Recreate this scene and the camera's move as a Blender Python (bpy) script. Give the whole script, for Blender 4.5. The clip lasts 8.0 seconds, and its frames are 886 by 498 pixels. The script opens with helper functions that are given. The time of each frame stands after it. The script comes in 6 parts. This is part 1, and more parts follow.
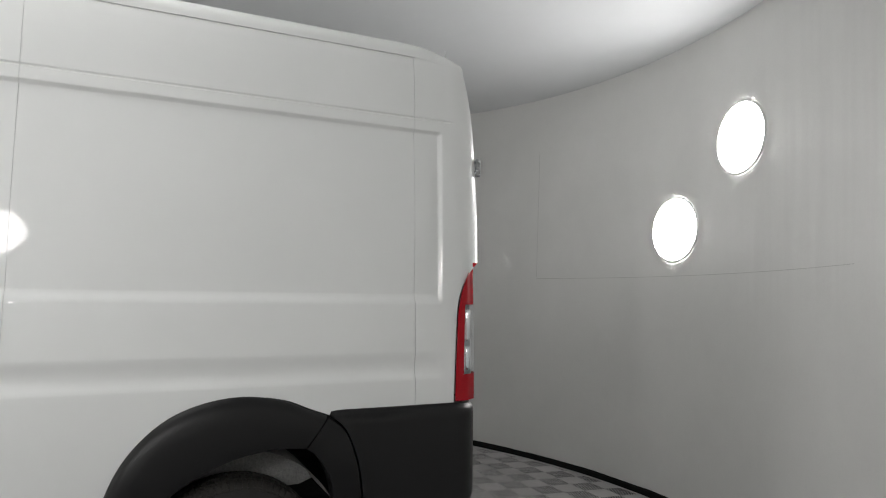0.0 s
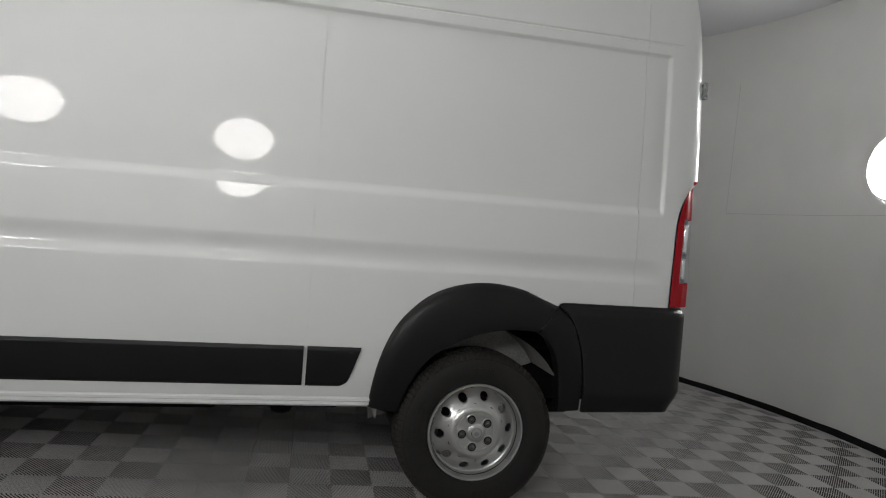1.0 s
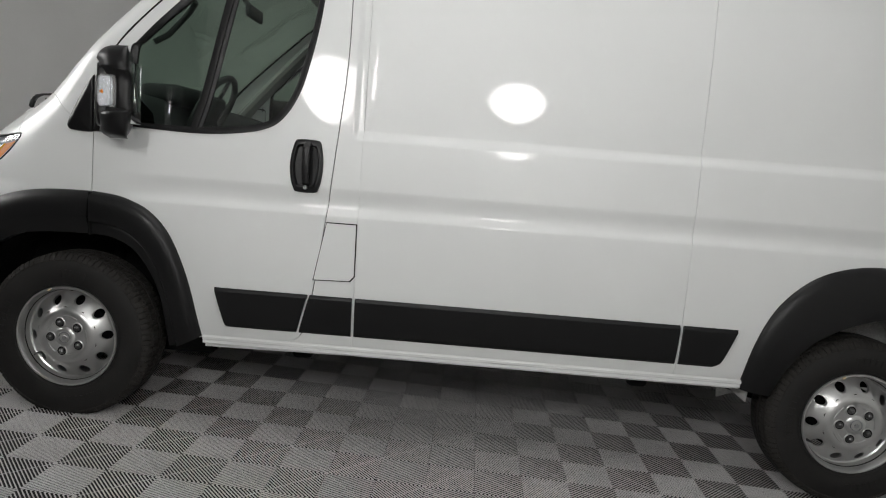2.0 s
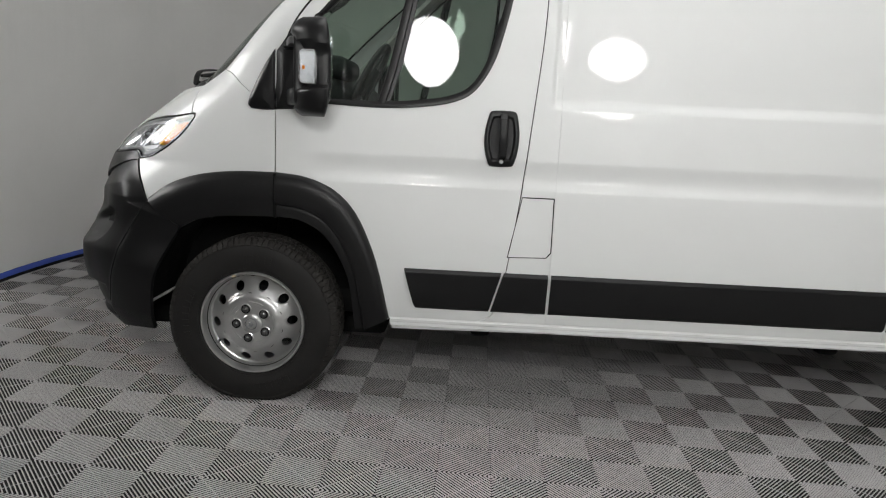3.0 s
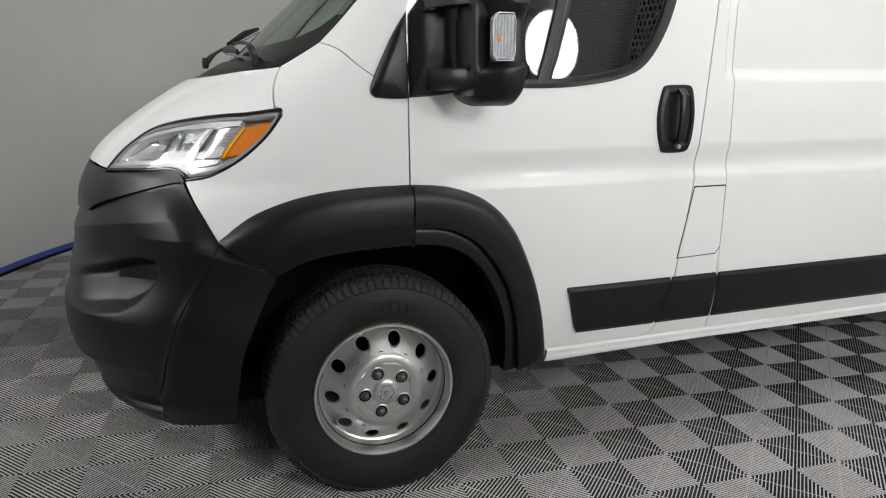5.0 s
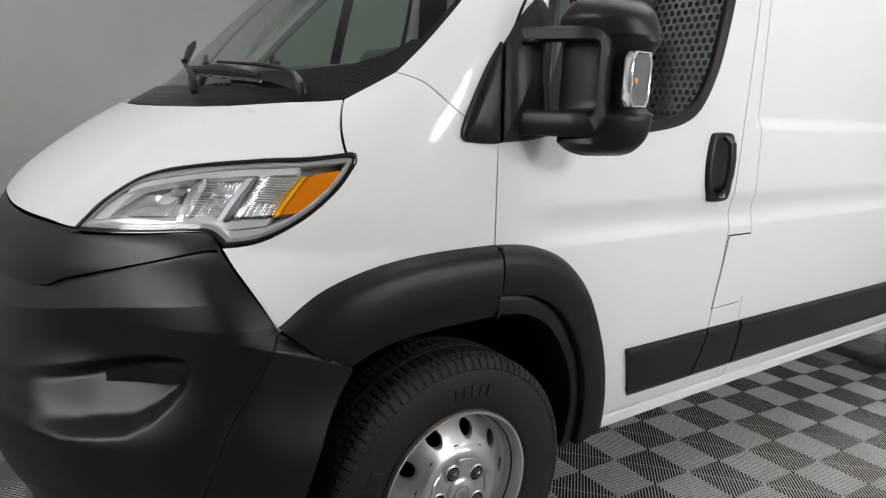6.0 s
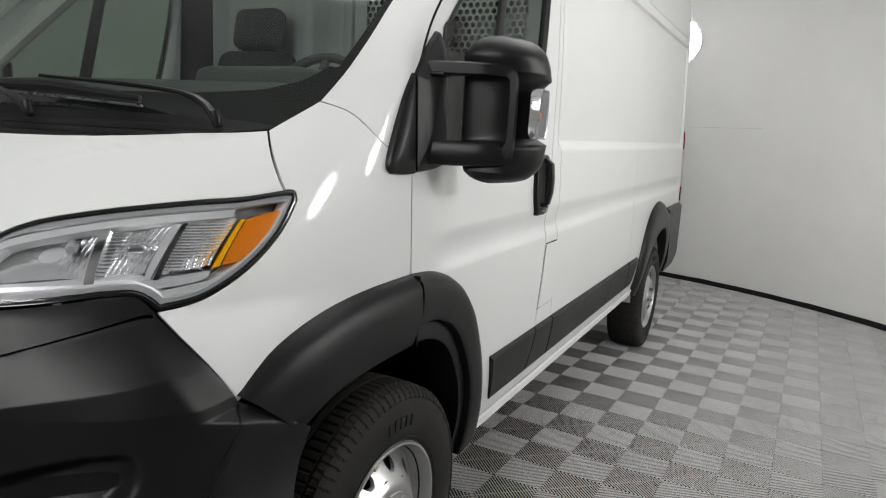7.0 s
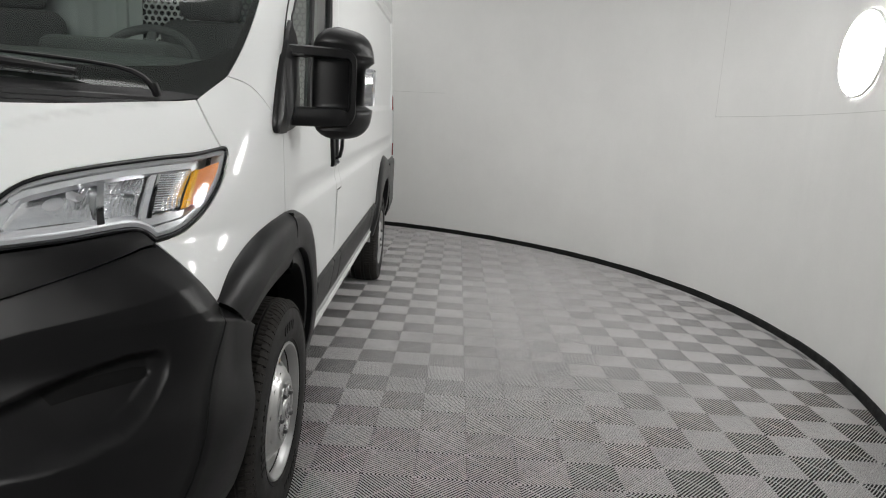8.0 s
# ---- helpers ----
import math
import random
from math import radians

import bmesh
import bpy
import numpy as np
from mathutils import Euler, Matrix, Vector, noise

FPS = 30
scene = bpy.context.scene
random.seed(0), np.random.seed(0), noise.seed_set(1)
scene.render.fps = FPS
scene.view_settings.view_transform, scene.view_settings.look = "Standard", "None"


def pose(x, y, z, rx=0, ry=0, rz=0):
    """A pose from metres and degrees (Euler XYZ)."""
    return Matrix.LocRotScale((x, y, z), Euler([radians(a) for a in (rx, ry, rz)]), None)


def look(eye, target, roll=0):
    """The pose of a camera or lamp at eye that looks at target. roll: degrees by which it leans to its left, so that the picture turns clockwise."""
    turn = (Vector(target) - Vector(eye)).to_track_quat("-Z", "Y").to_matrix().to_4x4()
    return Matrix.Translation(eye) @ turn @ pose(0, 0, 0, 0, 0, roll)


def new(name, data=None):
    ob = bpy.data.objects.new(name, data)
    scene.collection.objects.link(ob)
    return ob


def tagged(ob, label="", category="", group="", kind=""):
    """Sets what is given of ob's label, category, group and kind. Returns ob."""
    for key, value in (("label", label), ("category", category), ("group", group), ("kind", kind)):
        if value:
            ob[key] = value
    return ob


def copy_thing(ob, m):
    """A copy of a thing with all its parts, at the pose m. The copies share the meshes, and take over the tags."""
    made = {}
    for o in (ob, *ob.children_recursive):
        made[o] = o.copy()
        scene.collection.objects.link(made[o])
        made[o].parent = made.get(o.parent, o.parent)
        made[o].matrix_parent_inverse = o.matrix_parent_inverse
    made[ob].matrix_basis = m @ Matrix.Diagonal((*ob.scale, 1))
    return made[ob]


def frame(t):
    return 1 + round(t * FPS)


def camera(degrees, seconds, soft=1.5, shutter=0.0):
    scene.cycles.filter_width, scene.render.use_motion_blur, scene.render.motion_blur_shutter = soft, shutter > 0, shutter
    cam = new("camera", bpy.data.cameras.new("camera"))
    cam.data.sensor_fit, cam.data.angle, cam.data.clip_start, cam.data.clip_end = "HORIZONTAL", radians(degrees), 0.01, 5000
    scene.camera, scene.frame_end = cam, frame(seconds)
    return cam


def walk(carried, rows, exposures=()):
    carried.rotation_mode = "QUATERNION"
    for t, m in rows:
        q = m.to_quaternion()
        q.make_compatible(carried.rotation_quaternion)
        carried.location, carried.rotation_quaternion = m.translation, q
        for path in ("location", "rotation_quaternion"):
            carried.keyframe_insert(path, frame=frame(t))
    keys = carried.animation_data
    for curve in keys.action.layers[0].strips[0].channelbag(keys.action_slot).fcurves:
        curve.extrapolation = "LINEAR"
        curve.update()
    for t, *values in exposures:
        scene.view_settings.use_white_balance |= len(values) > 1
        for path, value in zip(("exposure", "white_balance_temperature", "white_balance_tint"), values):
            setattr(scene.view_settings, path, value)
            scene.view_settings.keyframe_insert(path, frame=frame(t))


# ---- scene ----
cam = camera(68.1, 8.0, soft=1.1)
PATH = [
    (0, (3.04, -2.648, 1.442), (3.883, -0.843, 1.616), 2.6),
    (0.3, (2.912, -2.724, 1.342), (3.655, -0.876, 1.523), 3.3),
    (0.5, (2.834, -2.788, 1.293), (3.5, -0.906, 1.419), 4.0),
    (0.8, (2.710, -2.843, 1.261), (3.232, -0.912, 1.295), 5.4),
    (1, (2.587, -2.862, 1.263), (3.019, -0.91, 1.214), 6.3),
    (1.2, (2.356, -2.789, 1.230), (2.741, -0.830, 1.126), 7.3),
    (1.5, (2.101, -2.789, 1.263), (2.288, -0.807, 1.072), 7.3),
    (1.8, (1.819, -2.780, 1.276), (1.856, -0.794, 1.042), 7.1),
    (2, (1.659, -2.783, 1.295), (1.622, -0.801, 1.031), 6.5),
    (2.2, (1.495, -2.787, 1.294), (1.422, -0.805, 1.032), 6.0),
    (3.3, (0.634, -2.590, 1.273), (0.635, -0.652, 0.778), 3.6),
    (3.5, (0.507, -2.503, 1.278), (0.553, -0.583, 0.717), 2.9),
    (4, (0.179, -2.298, 1.229), (0.394, -0.401, 0.632), 1.3),
    (4.5, (-0.143, -2.11, 1.244), (0.281, -0.241, 0.669), 1.4),
    (5, (-0.445, -1.885, 1.284), (0.169, -0.042, 0.807), 2.0),
    (5.2, (-0.563, -1.77, 1.302), (0.138, 0.045, 0.839), 2.5),
    (6.3, (-1.058, -1.073, 1.297), (0.258, 0.388, 0.934), 4.5),
    (6.5, (-1.097, -0.975, 1.32), (0.345, 0.365, 0.967), 4.8),
    (6.8, (-1.209, -0.886, 1.329), (0.419, 0.230, 1.007), 4.7),
    (7, (-1.332, -0.818, 1.317), (0.42, 0.097, 1.015), 4.1),
    (7.2, (-1.478, -0.755, 1.312), (0.371, -0.052, 1.019), 3.2),
    (7.5, (-1.684, -0.688, 1.315), (0.249, -0.286, 0.996), 3.7),
    (7.8, (-1.904, -0.588, 1.272), (0.064, -0.471, 0.940), 3.1),
    (8, (-2.043, -0.499, 1.289), (-0.074, -0.516, 0.936), 3.8),
]
walk(cam, [(t, look(eye, target, roll)) for t, eye, target, roll in PATH],
     [(0.0, 0.74), (0.5, 0.48), (1.0, 0.43), (1.5, 0.56), (2.0, 0.72), (3.5, 1.08), (5.2, 1.27), (6.5, 1.20), (8.0, 1.03)])

# ---- light ----
world = bpy.data.worlds.new("world")
scene.world = world
world.use_nodes = True
world.node_tree.nodes["Background"].inputs[0].default_value = (0.8, 0.85, 0.9, 1)
world.node_tree.nodes["Background"].inputs[1].default_value = 0.0

LAMP_POWER = 18.0
CEILING_FILL_POWER = 1.15
ROOM = (2.40, 1.51)              # middle of the round room
RADIUS = 4.50
CEILING = 3.60
#        bearing and height of the round wall lamps
LAMPS = [(-3.2, 2.13), (-12.3, 2.71), (-94.5, 1.91), (-115.0, 2.00)]
CEILING_FILL_DISC = (1.50, 0.45, 1.60)   # middle and radius of the unseen round fill light added in the ceiling
LOBBY_FILL = (0.0, 3.12, 3.0, 1.3, 6.5)   # added unseen fill light, lobby's far wall: y, middle's height, width, height, strength


# ---- materials ----
def material(name, colour, rough=0.5, metal=0.0, grain=0.0, grain_size=400.0, wear=0.0, wear_size=3.0, coat=0.0, bump=0.0, spec=0.5):
    """A procedural surface: fine grain and broad wear vary the colour and the roughness, and the grain gives the relief."""
    m = bpy.data.materials.new(name)
    m.use_nodes = True
    nt = m.node_tree
    b = nt.nodes["Principled BSDF"]
    b.inputs["Roughness"].default_value = rough
    b.inputs["Metallic"].default_value = metal
    b.inputs["Specular IOR Level"].default_value = spec
    b.inputs["Coat Weight"].default_value = coat
    b.inputs["Coat Roughness"].default_value = 0.02
    b.inputs["Base Color"].default_value = (*colour, 1)
    tc = nt.nodes.new("ShaderNodeTexCoord")
    fine = nt.nodes.new("ShaderNodeTexNoise")
    fine.inputs["Scale"].default_value = grain_size
    fine.inputs["Detail"].default_value = 4
    broad = nt.nodes.new("ShaderNodeTexNoise")
    broad.inputs["Scale"].default_value = wear_size
    broad.inputs["Detail"].default_value = 6
    broad.inputs["Roughness"].default_value = 0.65
    for n in (fine, broad):
        nt.links.new(tc.outputs["Object"], n.inputs["Vector"])
    if grain or wear:
        def vary(source, amount):
            r = nt.nodes.new("ShaderNodeMapRange")
            r.inputs["From Min"].default_value, r.inputs["From Max"].default_value = 0.3, 0.7
            r.inputs["To Min"].default_value, r.inputs["To Max"].default_value = 1 - amount, 1 + amount
            nt.links.new(source.outputs["Fac"], r.inputs["Value"])
            return r
        a, c = vary(fine, grain), vary(broad, wear)
        p = nt.nodes.new("ShaderNodeMath")
        p.operation = "MULTIPLY"
        nt.links.new(a.outputs[0], p.inputs[0])
        nt.links.new(c.outputs[0], p.inputs[1])
        v = nt.nodes.new("ShaderNodeVectorMath")
        v.operation = "SCALE"
        v.inputs[0].default_value = colour
        nt.links.new(p.outputs[0], v.inputs["Scale"])
        nt.links.new(v.outputs[0], b.inputs["Base Color"])
        q = nt.nodes.new("ShaderNodeMath")
        q.operation = "MULTIPLY"
        q.inputs[1].default_value = rough
        nt.links.new(c.outputs[0], q.inputs[0])
        nt.links.new(q.outputs[0], b.inputs["Roughness"])
    if bump:
        bp = nt.nodes.new("ShaderNodeBump")
        bp.inputs["Strength"].default_value = bump
        bp.inputs["Distance"].default_value = 0.001
        nt.links.new(fine.outputs["Fac"], bp.inputs["Height"])
        nt.links.new(bp.outputs[0], b.inputs["Normal"])
    return m


def pane(name, tint, gloss=0.02, sheen=0.045):
    """Thin glass: tinted see-through with a mirror sheen that grows at grazing angles."""
    m = bpy.data.materials.new(name)
    m.use_nodes = True
    nt = m.node_tree
    nt.nodes.clear()
    out = nt.nodes.new("ShaderNodeOutputMaterial")
    mix = nt.nodes.new("ShaderNodeMixShader")
    lw = nt.nodes.new("ShaderNodeLayerWeight")
    lw.inputs["Blend"].default_value = 0.5
    pw = nt.nodes.new("ShaderNodeMath")
    pw.operation = "POWER"
    pw.inputs[1].default_value = 5.0
    fr = nt.nodes.new("ShaderNodeMath")
    fr.operation = "MULTIPLY_ADD"
    fr.inputs[1].default_value = 0.95
    fr.inputs[2].default_value = sheen
    nt.links.new(lw.outputs["Facing"], pw.inputs[0])
    nt.links.new(pw.outputs[0], fr.inputs[0])
    tr = nt.nodes.new("ShaderNodeBsdfTransparent")
    tr.inputs["Color"].default_value = (*tint, 1)
    gl = nt.nodes.new("ShaderNodeBsdfGlossy")
    gl.inputs["Roughness"].default_value = gloss
    nt.links.new(fr.outputs[0], mix.inputs["Fac"])
    nt.links.new(tr.outputs[0], mix.inputs[1])
    nt.links.new(gl.outputs[0], mix.inputs[2])
    nt.links.new(mix.outputs[0], out.inputs["Surface"])
    return m


def glow(name, colour, strength):
    m = bpy.data.materials.new(name)
    m.use_nodes = True
    b = m.node_tree.nodes["Principled BSDF"]
    b.inputs["Base Color"].default_value = (0.9, 0.9, 0.9, 1)
    b.inputs["Emission Color"].default_value = (*colour, 1)
    b.inputs["Emission Strength"].default_value = strength
    return m


WHITE = material("white_paint", (0.79, 0.80, 0.79), 0.40, coat=0.45, wear=0.015, wear_size=1.5, spec=0.30)
BLACK = material("black_moulded_plastic", (0.009, 0.009, 0.0094), 0.36, grain=0.12, grain_size=900, wear=0.10, wear_size=5, bump=0.25, spec=0.31)
GLOSS_BLACK = material("black_gloss_plastic", (0.008, 0.008, 0.009), 0.16, wear=0.05)
DARK = material("underbody_black", (0.006, 0.006, 0.006), 0.85, grain=0.2, grain_size=60, wear=0.3, spec=0.2)
LINER = material("grey_liner_felt", (0.42, 0.42, 0.41), 0.9, grain=0.2, grain_size=120, wear=0.25, wear_size=6, bump=0.5)
RUBBER = material("tyre_rubber", (0.021, 0.0202, 0.0195), 0.55, grain=0.15, grain_size=300, wear=0.25, wear_size=7, bump=0.2, spec=0.22)
TREAD = material("tread_rubber", (0.030, 0.028, 0.026), 0.85, grain=0.2, grain_size=250, wear=0.3, wear_size=9, bump=0.3, spec=0.25)
STEEL = material("silver_painted_steel", (0.60, 0.60, 0.595), 0.30, metal=0.85, grain=0.04, grain_size=700, wear=0.03, wear_size=12)
WEIGHT = material("tan_weight", (0.55, 0.46, 0.30), 0.6, wear=0.2, wear_size=60)
NUT = material("dark_steel", (0.17, 0.17, 0.17), 0.30, metal=0.9, wear=0.2, wear_size=40)
CHROME = material("chrome_reflector", (0.75, 0.76, 0.77), 0.10, metal=1.0, wear=0.05)
SATIN = material("satin_silver_trim", (0.42, 0.43, 0.44), 0.28, metal=0.9, wear=0.1, wear_size=30)
LAMPBOWL = material("silver_lamp_bowl", (0.82, 0.83, 0.84), 0.22, metal=0.45, wear=0.06, wear_size=30)
GREYLAMP = material("grey_lamp_bezel", (0.36, 0.365, 0.37), 0.35, wear=0.05)
REFLECTOR = material("bright_reflector", (0.90, 0.91, 0.92), 0.13, metal=0.75, grain=0.04, grain_size=90, wear=0.08, wear_size=25)
YELLOW = material("yellow_lens_edge", (0.85, 0.42, 0.006), 0.2, coat=0.2, wear=0.05)
AMBER = material("amber_reflector", (0.72, 0.20, 0.003), 0.30, grain=0.15, grain_size=900, coat=0.0, bump=0.2, spec=0.3)
RED = material("red_lamp_lens", (0.40, 0.002, 0.010), 0.22, grain=0.2, grain_size=500, coat=0.0, bump=0.3, spec=0.25)
WALL = material("satin_wall_paint", (0.80, 0.795, 0.775), 0.55, grain=0.01, grain_size=80, wear=0.035, wear_size=1.2, bump=0.03)


def wavy(mat, across, along, depth):
    """Adds a broad, shallow upright unevenness to a material's relief."""
    nt = mat.node_tree
    b = nt.nodes["Principled BSDF"]
    tc = nt.nodes.new("ShaderNodeTexCoord")
    mp = nt.nodes.new("ShaderNodeMapping")
    mp.inputs["Scale"].default_value = (across, across, along)
    no = nt.nodes.new("ShaderNodeTexNoise")
    no.inputs["Scale"].default_value = 1.0
    no.inputs["Detail"].default_value = 3
    bp = nt.nodes.new("ShaderNodeBump")
    bp.inputs["Strength"].default_value = 1.0
    bp.inputs["Distance"].default_value = depth
    nt.links.new(tc.outputs["Object"], mp.inputs["Vector"])
    nt.links.new(mp.outputs[0], no.inputs["Vector"])
    nt.links.new(no.outputs["Fac"], bp.inputs["Height"])
    if b.inputs["Normal"].links:
        nt.links.new(b.inputs["Normal"].links[0].from_socket, bp.inputs["Normal"])
    nt.links.new(bp.outputs[0], b.inputs["Normal"])


wavy(WALL, 2.2, 0.15, 0.02)
CEIL = material("ceiling_paint", (0.70, 0.71, 0.72), 0.8, wear=0.03, wear_size=1.0)
SKIRT = material("black_rubber_skirting", (0.006, 0.006, 0.006), 0.6, grain=0.2, grain_size=60, wear=0.4, wear_size=9, bump=0.4, spec=0.2)
TAPE = material("blue_masking_tape", (0.05, 0.10, 0.46), 0.55, grain=0.08, grain_size=200, wear=0.12, wear_size=10)
TILE = material("grey_vented_tile", (0.54, 0.531, 0.526), 0.38, grain=0.06, grain_size=300, wear=0.12, wear_size=2.5, bump=0.1, spec=0.22)
TILE_BED = material("tile_bed", (0.006, 0.006, 0.006), 0.8, grain=0.2, grain_size=90, wear=0.3)
TRIM = material("charcoal_cab_plastic", (0.045, 0.047, 0.048), 0.6, grain=0.1, grain_size=500, wear=0.1, bump=0.15)
CLOTH = material("dark_grey_seat_cloth", (0.035, 0.036, 0.038), 0.9, grain=0.25, grain_size=700, wear=0.15, bump=0.5)
PARTITION = material("light_grey_steel_partition", (0.36, 0.37, 0.37), 0.5, wear=0.06)
HEADLINE = material("beige_headliner", (0.42, 0.42, 0.40), 0.9, grain=0.08, grain_size=300, wear=0.05)
GLASS = pane("green_tinted_glass", (0.50, 0.59, 0.53), sheen=0.04)
WINDSCREEN = pane("windscreen_glass", (0.66, 0.76, 0.70), sheen=0.085)
CLEAR = pane("clear_lens", (0.93, 0.94, 0.95))
LIGHT = glow("lit_diffuser", (1.0, 0.992, 0.982), LAMP_POWER)
CEILING_FILL = glow("lit_ceiling_membrane", (1.0, 0.992, 0.982), CEILING_FILL_POWER)
LOBBY_FILL_LIGHT = glow("lit_panel", (1.0, 0.992, 0.982), LOBBY_FILL[4])


# ---- building helpers ----
def mesh_from(name, verts, faces, mat, smooth=True):
    me = bpy.data.meshes.new(name)
    me.from_pydata([tuple(v) for v in verts], [], faces)
    me.materials.append(mat)
    if smooth:
        me.polygons.foreach_set("use_smooth", [True] * len(me.polygons))
    me.update()
    return me


def put(name, me, parent=None, label="", where=None):
    ob = new(name, me)
    if parent is not None:
        ob.parent = parent
    if where is not None:
        ob.matrix_basis = where
    if label:
        tagged(ob, label)
    return ob


def part(name, bm, mat, parent, label="", smooth=30, where=None):
    me = bpy.data.meshes.new(name)
    bm.normal_update()
    for f in bm.faces:
        f.smooth = True
    for e in bm.edges:
        e.smooth = not (len(e.link_faces) == 2 and e.calc_face_angle(0) > radians(smooth))
    bm.to_mesh(me)
    bm.free()
    me.materials.append(mat)
    return put(name, me, parent, label, where)


def curve_through(points, n=6):
    """A smooth line through the points, n steps between each two."""
    out = []
    p = [Vector(q) for q in points]
    for i in range(len(p) - 1):
        a, b, c, d = p[max(i - 1, 0)], p[i], p[i + 1], p[min(i + 2, len(p) - 1)]
        for k in range(n):
            t = k / n
            out.append(0.5 * ((2 * b) + (c - a) * t + (2 * a - 5 * b + 4 * c - d) * t * t + (3 * b - a - 3 * c + d) * t ** 3))
    out.append(p[-1])
    return out


def outline(*runs, n=6):
    """A closed outline of smooth runs that meet in corners."""
    out = []
    for run in runs:
        pts = [tuple(q) for q in (curve_through(run, n) if len(run) > 2 else run)]
        out += pts[1:] if out and (Vector(out[-1]) - Vector(pts[0])).length < 1e-5 else pts
    if (Vector(out[0]) - Vector(out[-1])).length < 1e-5:
        out.pop()
    return out


def skin_mesh(name, ring, f, ucuts, vcuts, mat, flange=0.014, sign=1, lift=0.0):
    """A panel: the outline in the surface's own two measures, sliced finely, laid on the surface f, with a folded rim."""
    bm = bmesh.new()
    area = sum(a[0] * b[1] - b[0] * a[1] for a, b in zip(ring, ring[1:] + ring[:1]))
    if area < 0:
        ring = ring[::-1]
    bm.faces.new([bm.verts.new((p[0], p[1], 0)) for p in ring])
    for axis, cuts in ((0, ucuts), (1, vcuts)):
        lo, hi = min(p[axis] for p in ring), max(p[axis] for p in ring)
        no = (1, 0, 0) if axis == 0 else (0, 1, 0)
        for c in cuts:
            if lo + 1e-4 < c < hi - 1e-4:
                bmesh.ops.bisect_plane(bm, geom=bm.verts[:] + bm.edges[:] + bm.faces[:], dist=1e-5, plane_co=(c * no[0], c * no[1], 0), plane_no=no)
    bmesh.ops.remove_doubles(bm, verts=bm.verts, dist=2e-5)
    big = [q for q in bm.faces if len(q.verts) > 4]
    bmesh.ops.triangulate(bm, faces=big)
    bm.verts.index_update()
    e = 0.0015
    pos, nor = [], []
    for v in bm.verts:
        u, w = v.co.x, v.co.y
        du = Vector(f(u + e, w)) - Vector(f(u - e, w))
        dv = Vector(f(u, w + e)) - Vector(f(u, w - e))
        n = du.cross(dv)
        n = (n.normalized() if n.length > 1e-12 else Vector((0, -1, 0))) * sign
        pos.append(Vector(f(u, w)) + n * lift)
        nor.append(n)
    faces, loops = [], []
    for q in bm.faces:
        ids = [v.index for v in q.verts]
        if sign < 0:
            ids.reverse()
        faces.append(ids)
        loops += [nor[i] for i in ids]
    count = len(pos)
    extra = {}
    for ed in bm.edges:
        if len(ed.link_faces) == 1 and flange:
            a, b = ed.verts[0].index, ed.verts[1].index
            lp = ed.link_loops[0]
            if lp.vert.index != a:
                a, b = b, a
            for i in (a, b):
                if i not in extra:
                    extra[i] = len(pos)
                    pos.append(pos[i] - nor[i] * flange)
            ids = [b, a, extra[a], extra[b]]
            if sign < 0:
                ids.reverse()
            faces.append(ids)
            n = (pos[ids[1]] - pos[ids[0]]).cross(pos[ids[2]] - pos[ids[1]])
            loops += [n.normalized() if n.length > 1e-12 else Vector((0, 0, 1))] * 4
    bm.free()
    me = mesh_from(name, pos, faces, mat)
    me.normals_split_custom_set([tuple(n) for n in loops])
    return me


def span(a, b, stepsize, extra=()):
    n = max(1, int(round((b - a) / stepsize)))
    return sorted([a + (b - a) * i / n for i in range(n + 1)] + list(extra))


def loft(rows, mat, name, closed=False, sharp=40):
    """A skin through rows of points (each row a list of the same length)."""
    bm = bmesh.new()
    vs = [[bm.verts.new(p) for p in row] for row in rows]
    for a, b in zip(vs, vs[1:]):
        m = len(a)
        for i in range(m if closed else m - 1):
            j = (i + 1) % m
            bm.faces.new((a[i], a[j], b[j], b[i]))
    return bm


def lathe(profile, n, axis="y", name="lathe"):
    """Turns (radius, along) pairs round the axis."""
    rows = []
    for k in range(n):
        a = 2 * math.pi * k / n
        rows.append([(r * math.cos(a), h, r * math.sin(a)) for r, h in profile])
    rows.append(rows[0])
    bm = bmesh.new()
    vs = [[bm.verts.new(p) for p in row] for row in rows[:-1]]
    vs.append(vs[0])
    for a, b in zip(vs, vs[1:]):
        for i in range(len(a) - 1):
            if profile[i][0] < 1e-6 and profile[i + 1][0] < 1e-6:
                continue
            q = (a[i], b[i], b[i + 1], a[i + 1])
            bm.faces.new(q)
    bmesh.ops.remove_doubles(bm, verts=bm.verts, dist=1e-6)
    bmesh.ops.recalc_face_normals(bm, faces=bm.faces)
    return bm


def rounded_box(size, r=0.01, seg=2, at=(0, 0, 0), taper=None):
    bm = bmesh.new()
    bmesh.ops.create_cube(bm, size=1)
    for v in bm.verts:
        v.co = Vector((v.co.x * size[0], v.co.y * size[1], v.co.z * size[2]))
        if taper and v.co.z > 0:
            v.co.x *= taper[0]
            v.co.y *= taper[1]
    bmesh.ops.bevel(bm, geom=bm.edges[:], offset=min(r, min(size) * 0.49), segments=seg, profile=0.5, affect="EDGES")
    bmesh.ops.translate(bm, verts=bm.verts, vec=at)
    return bm


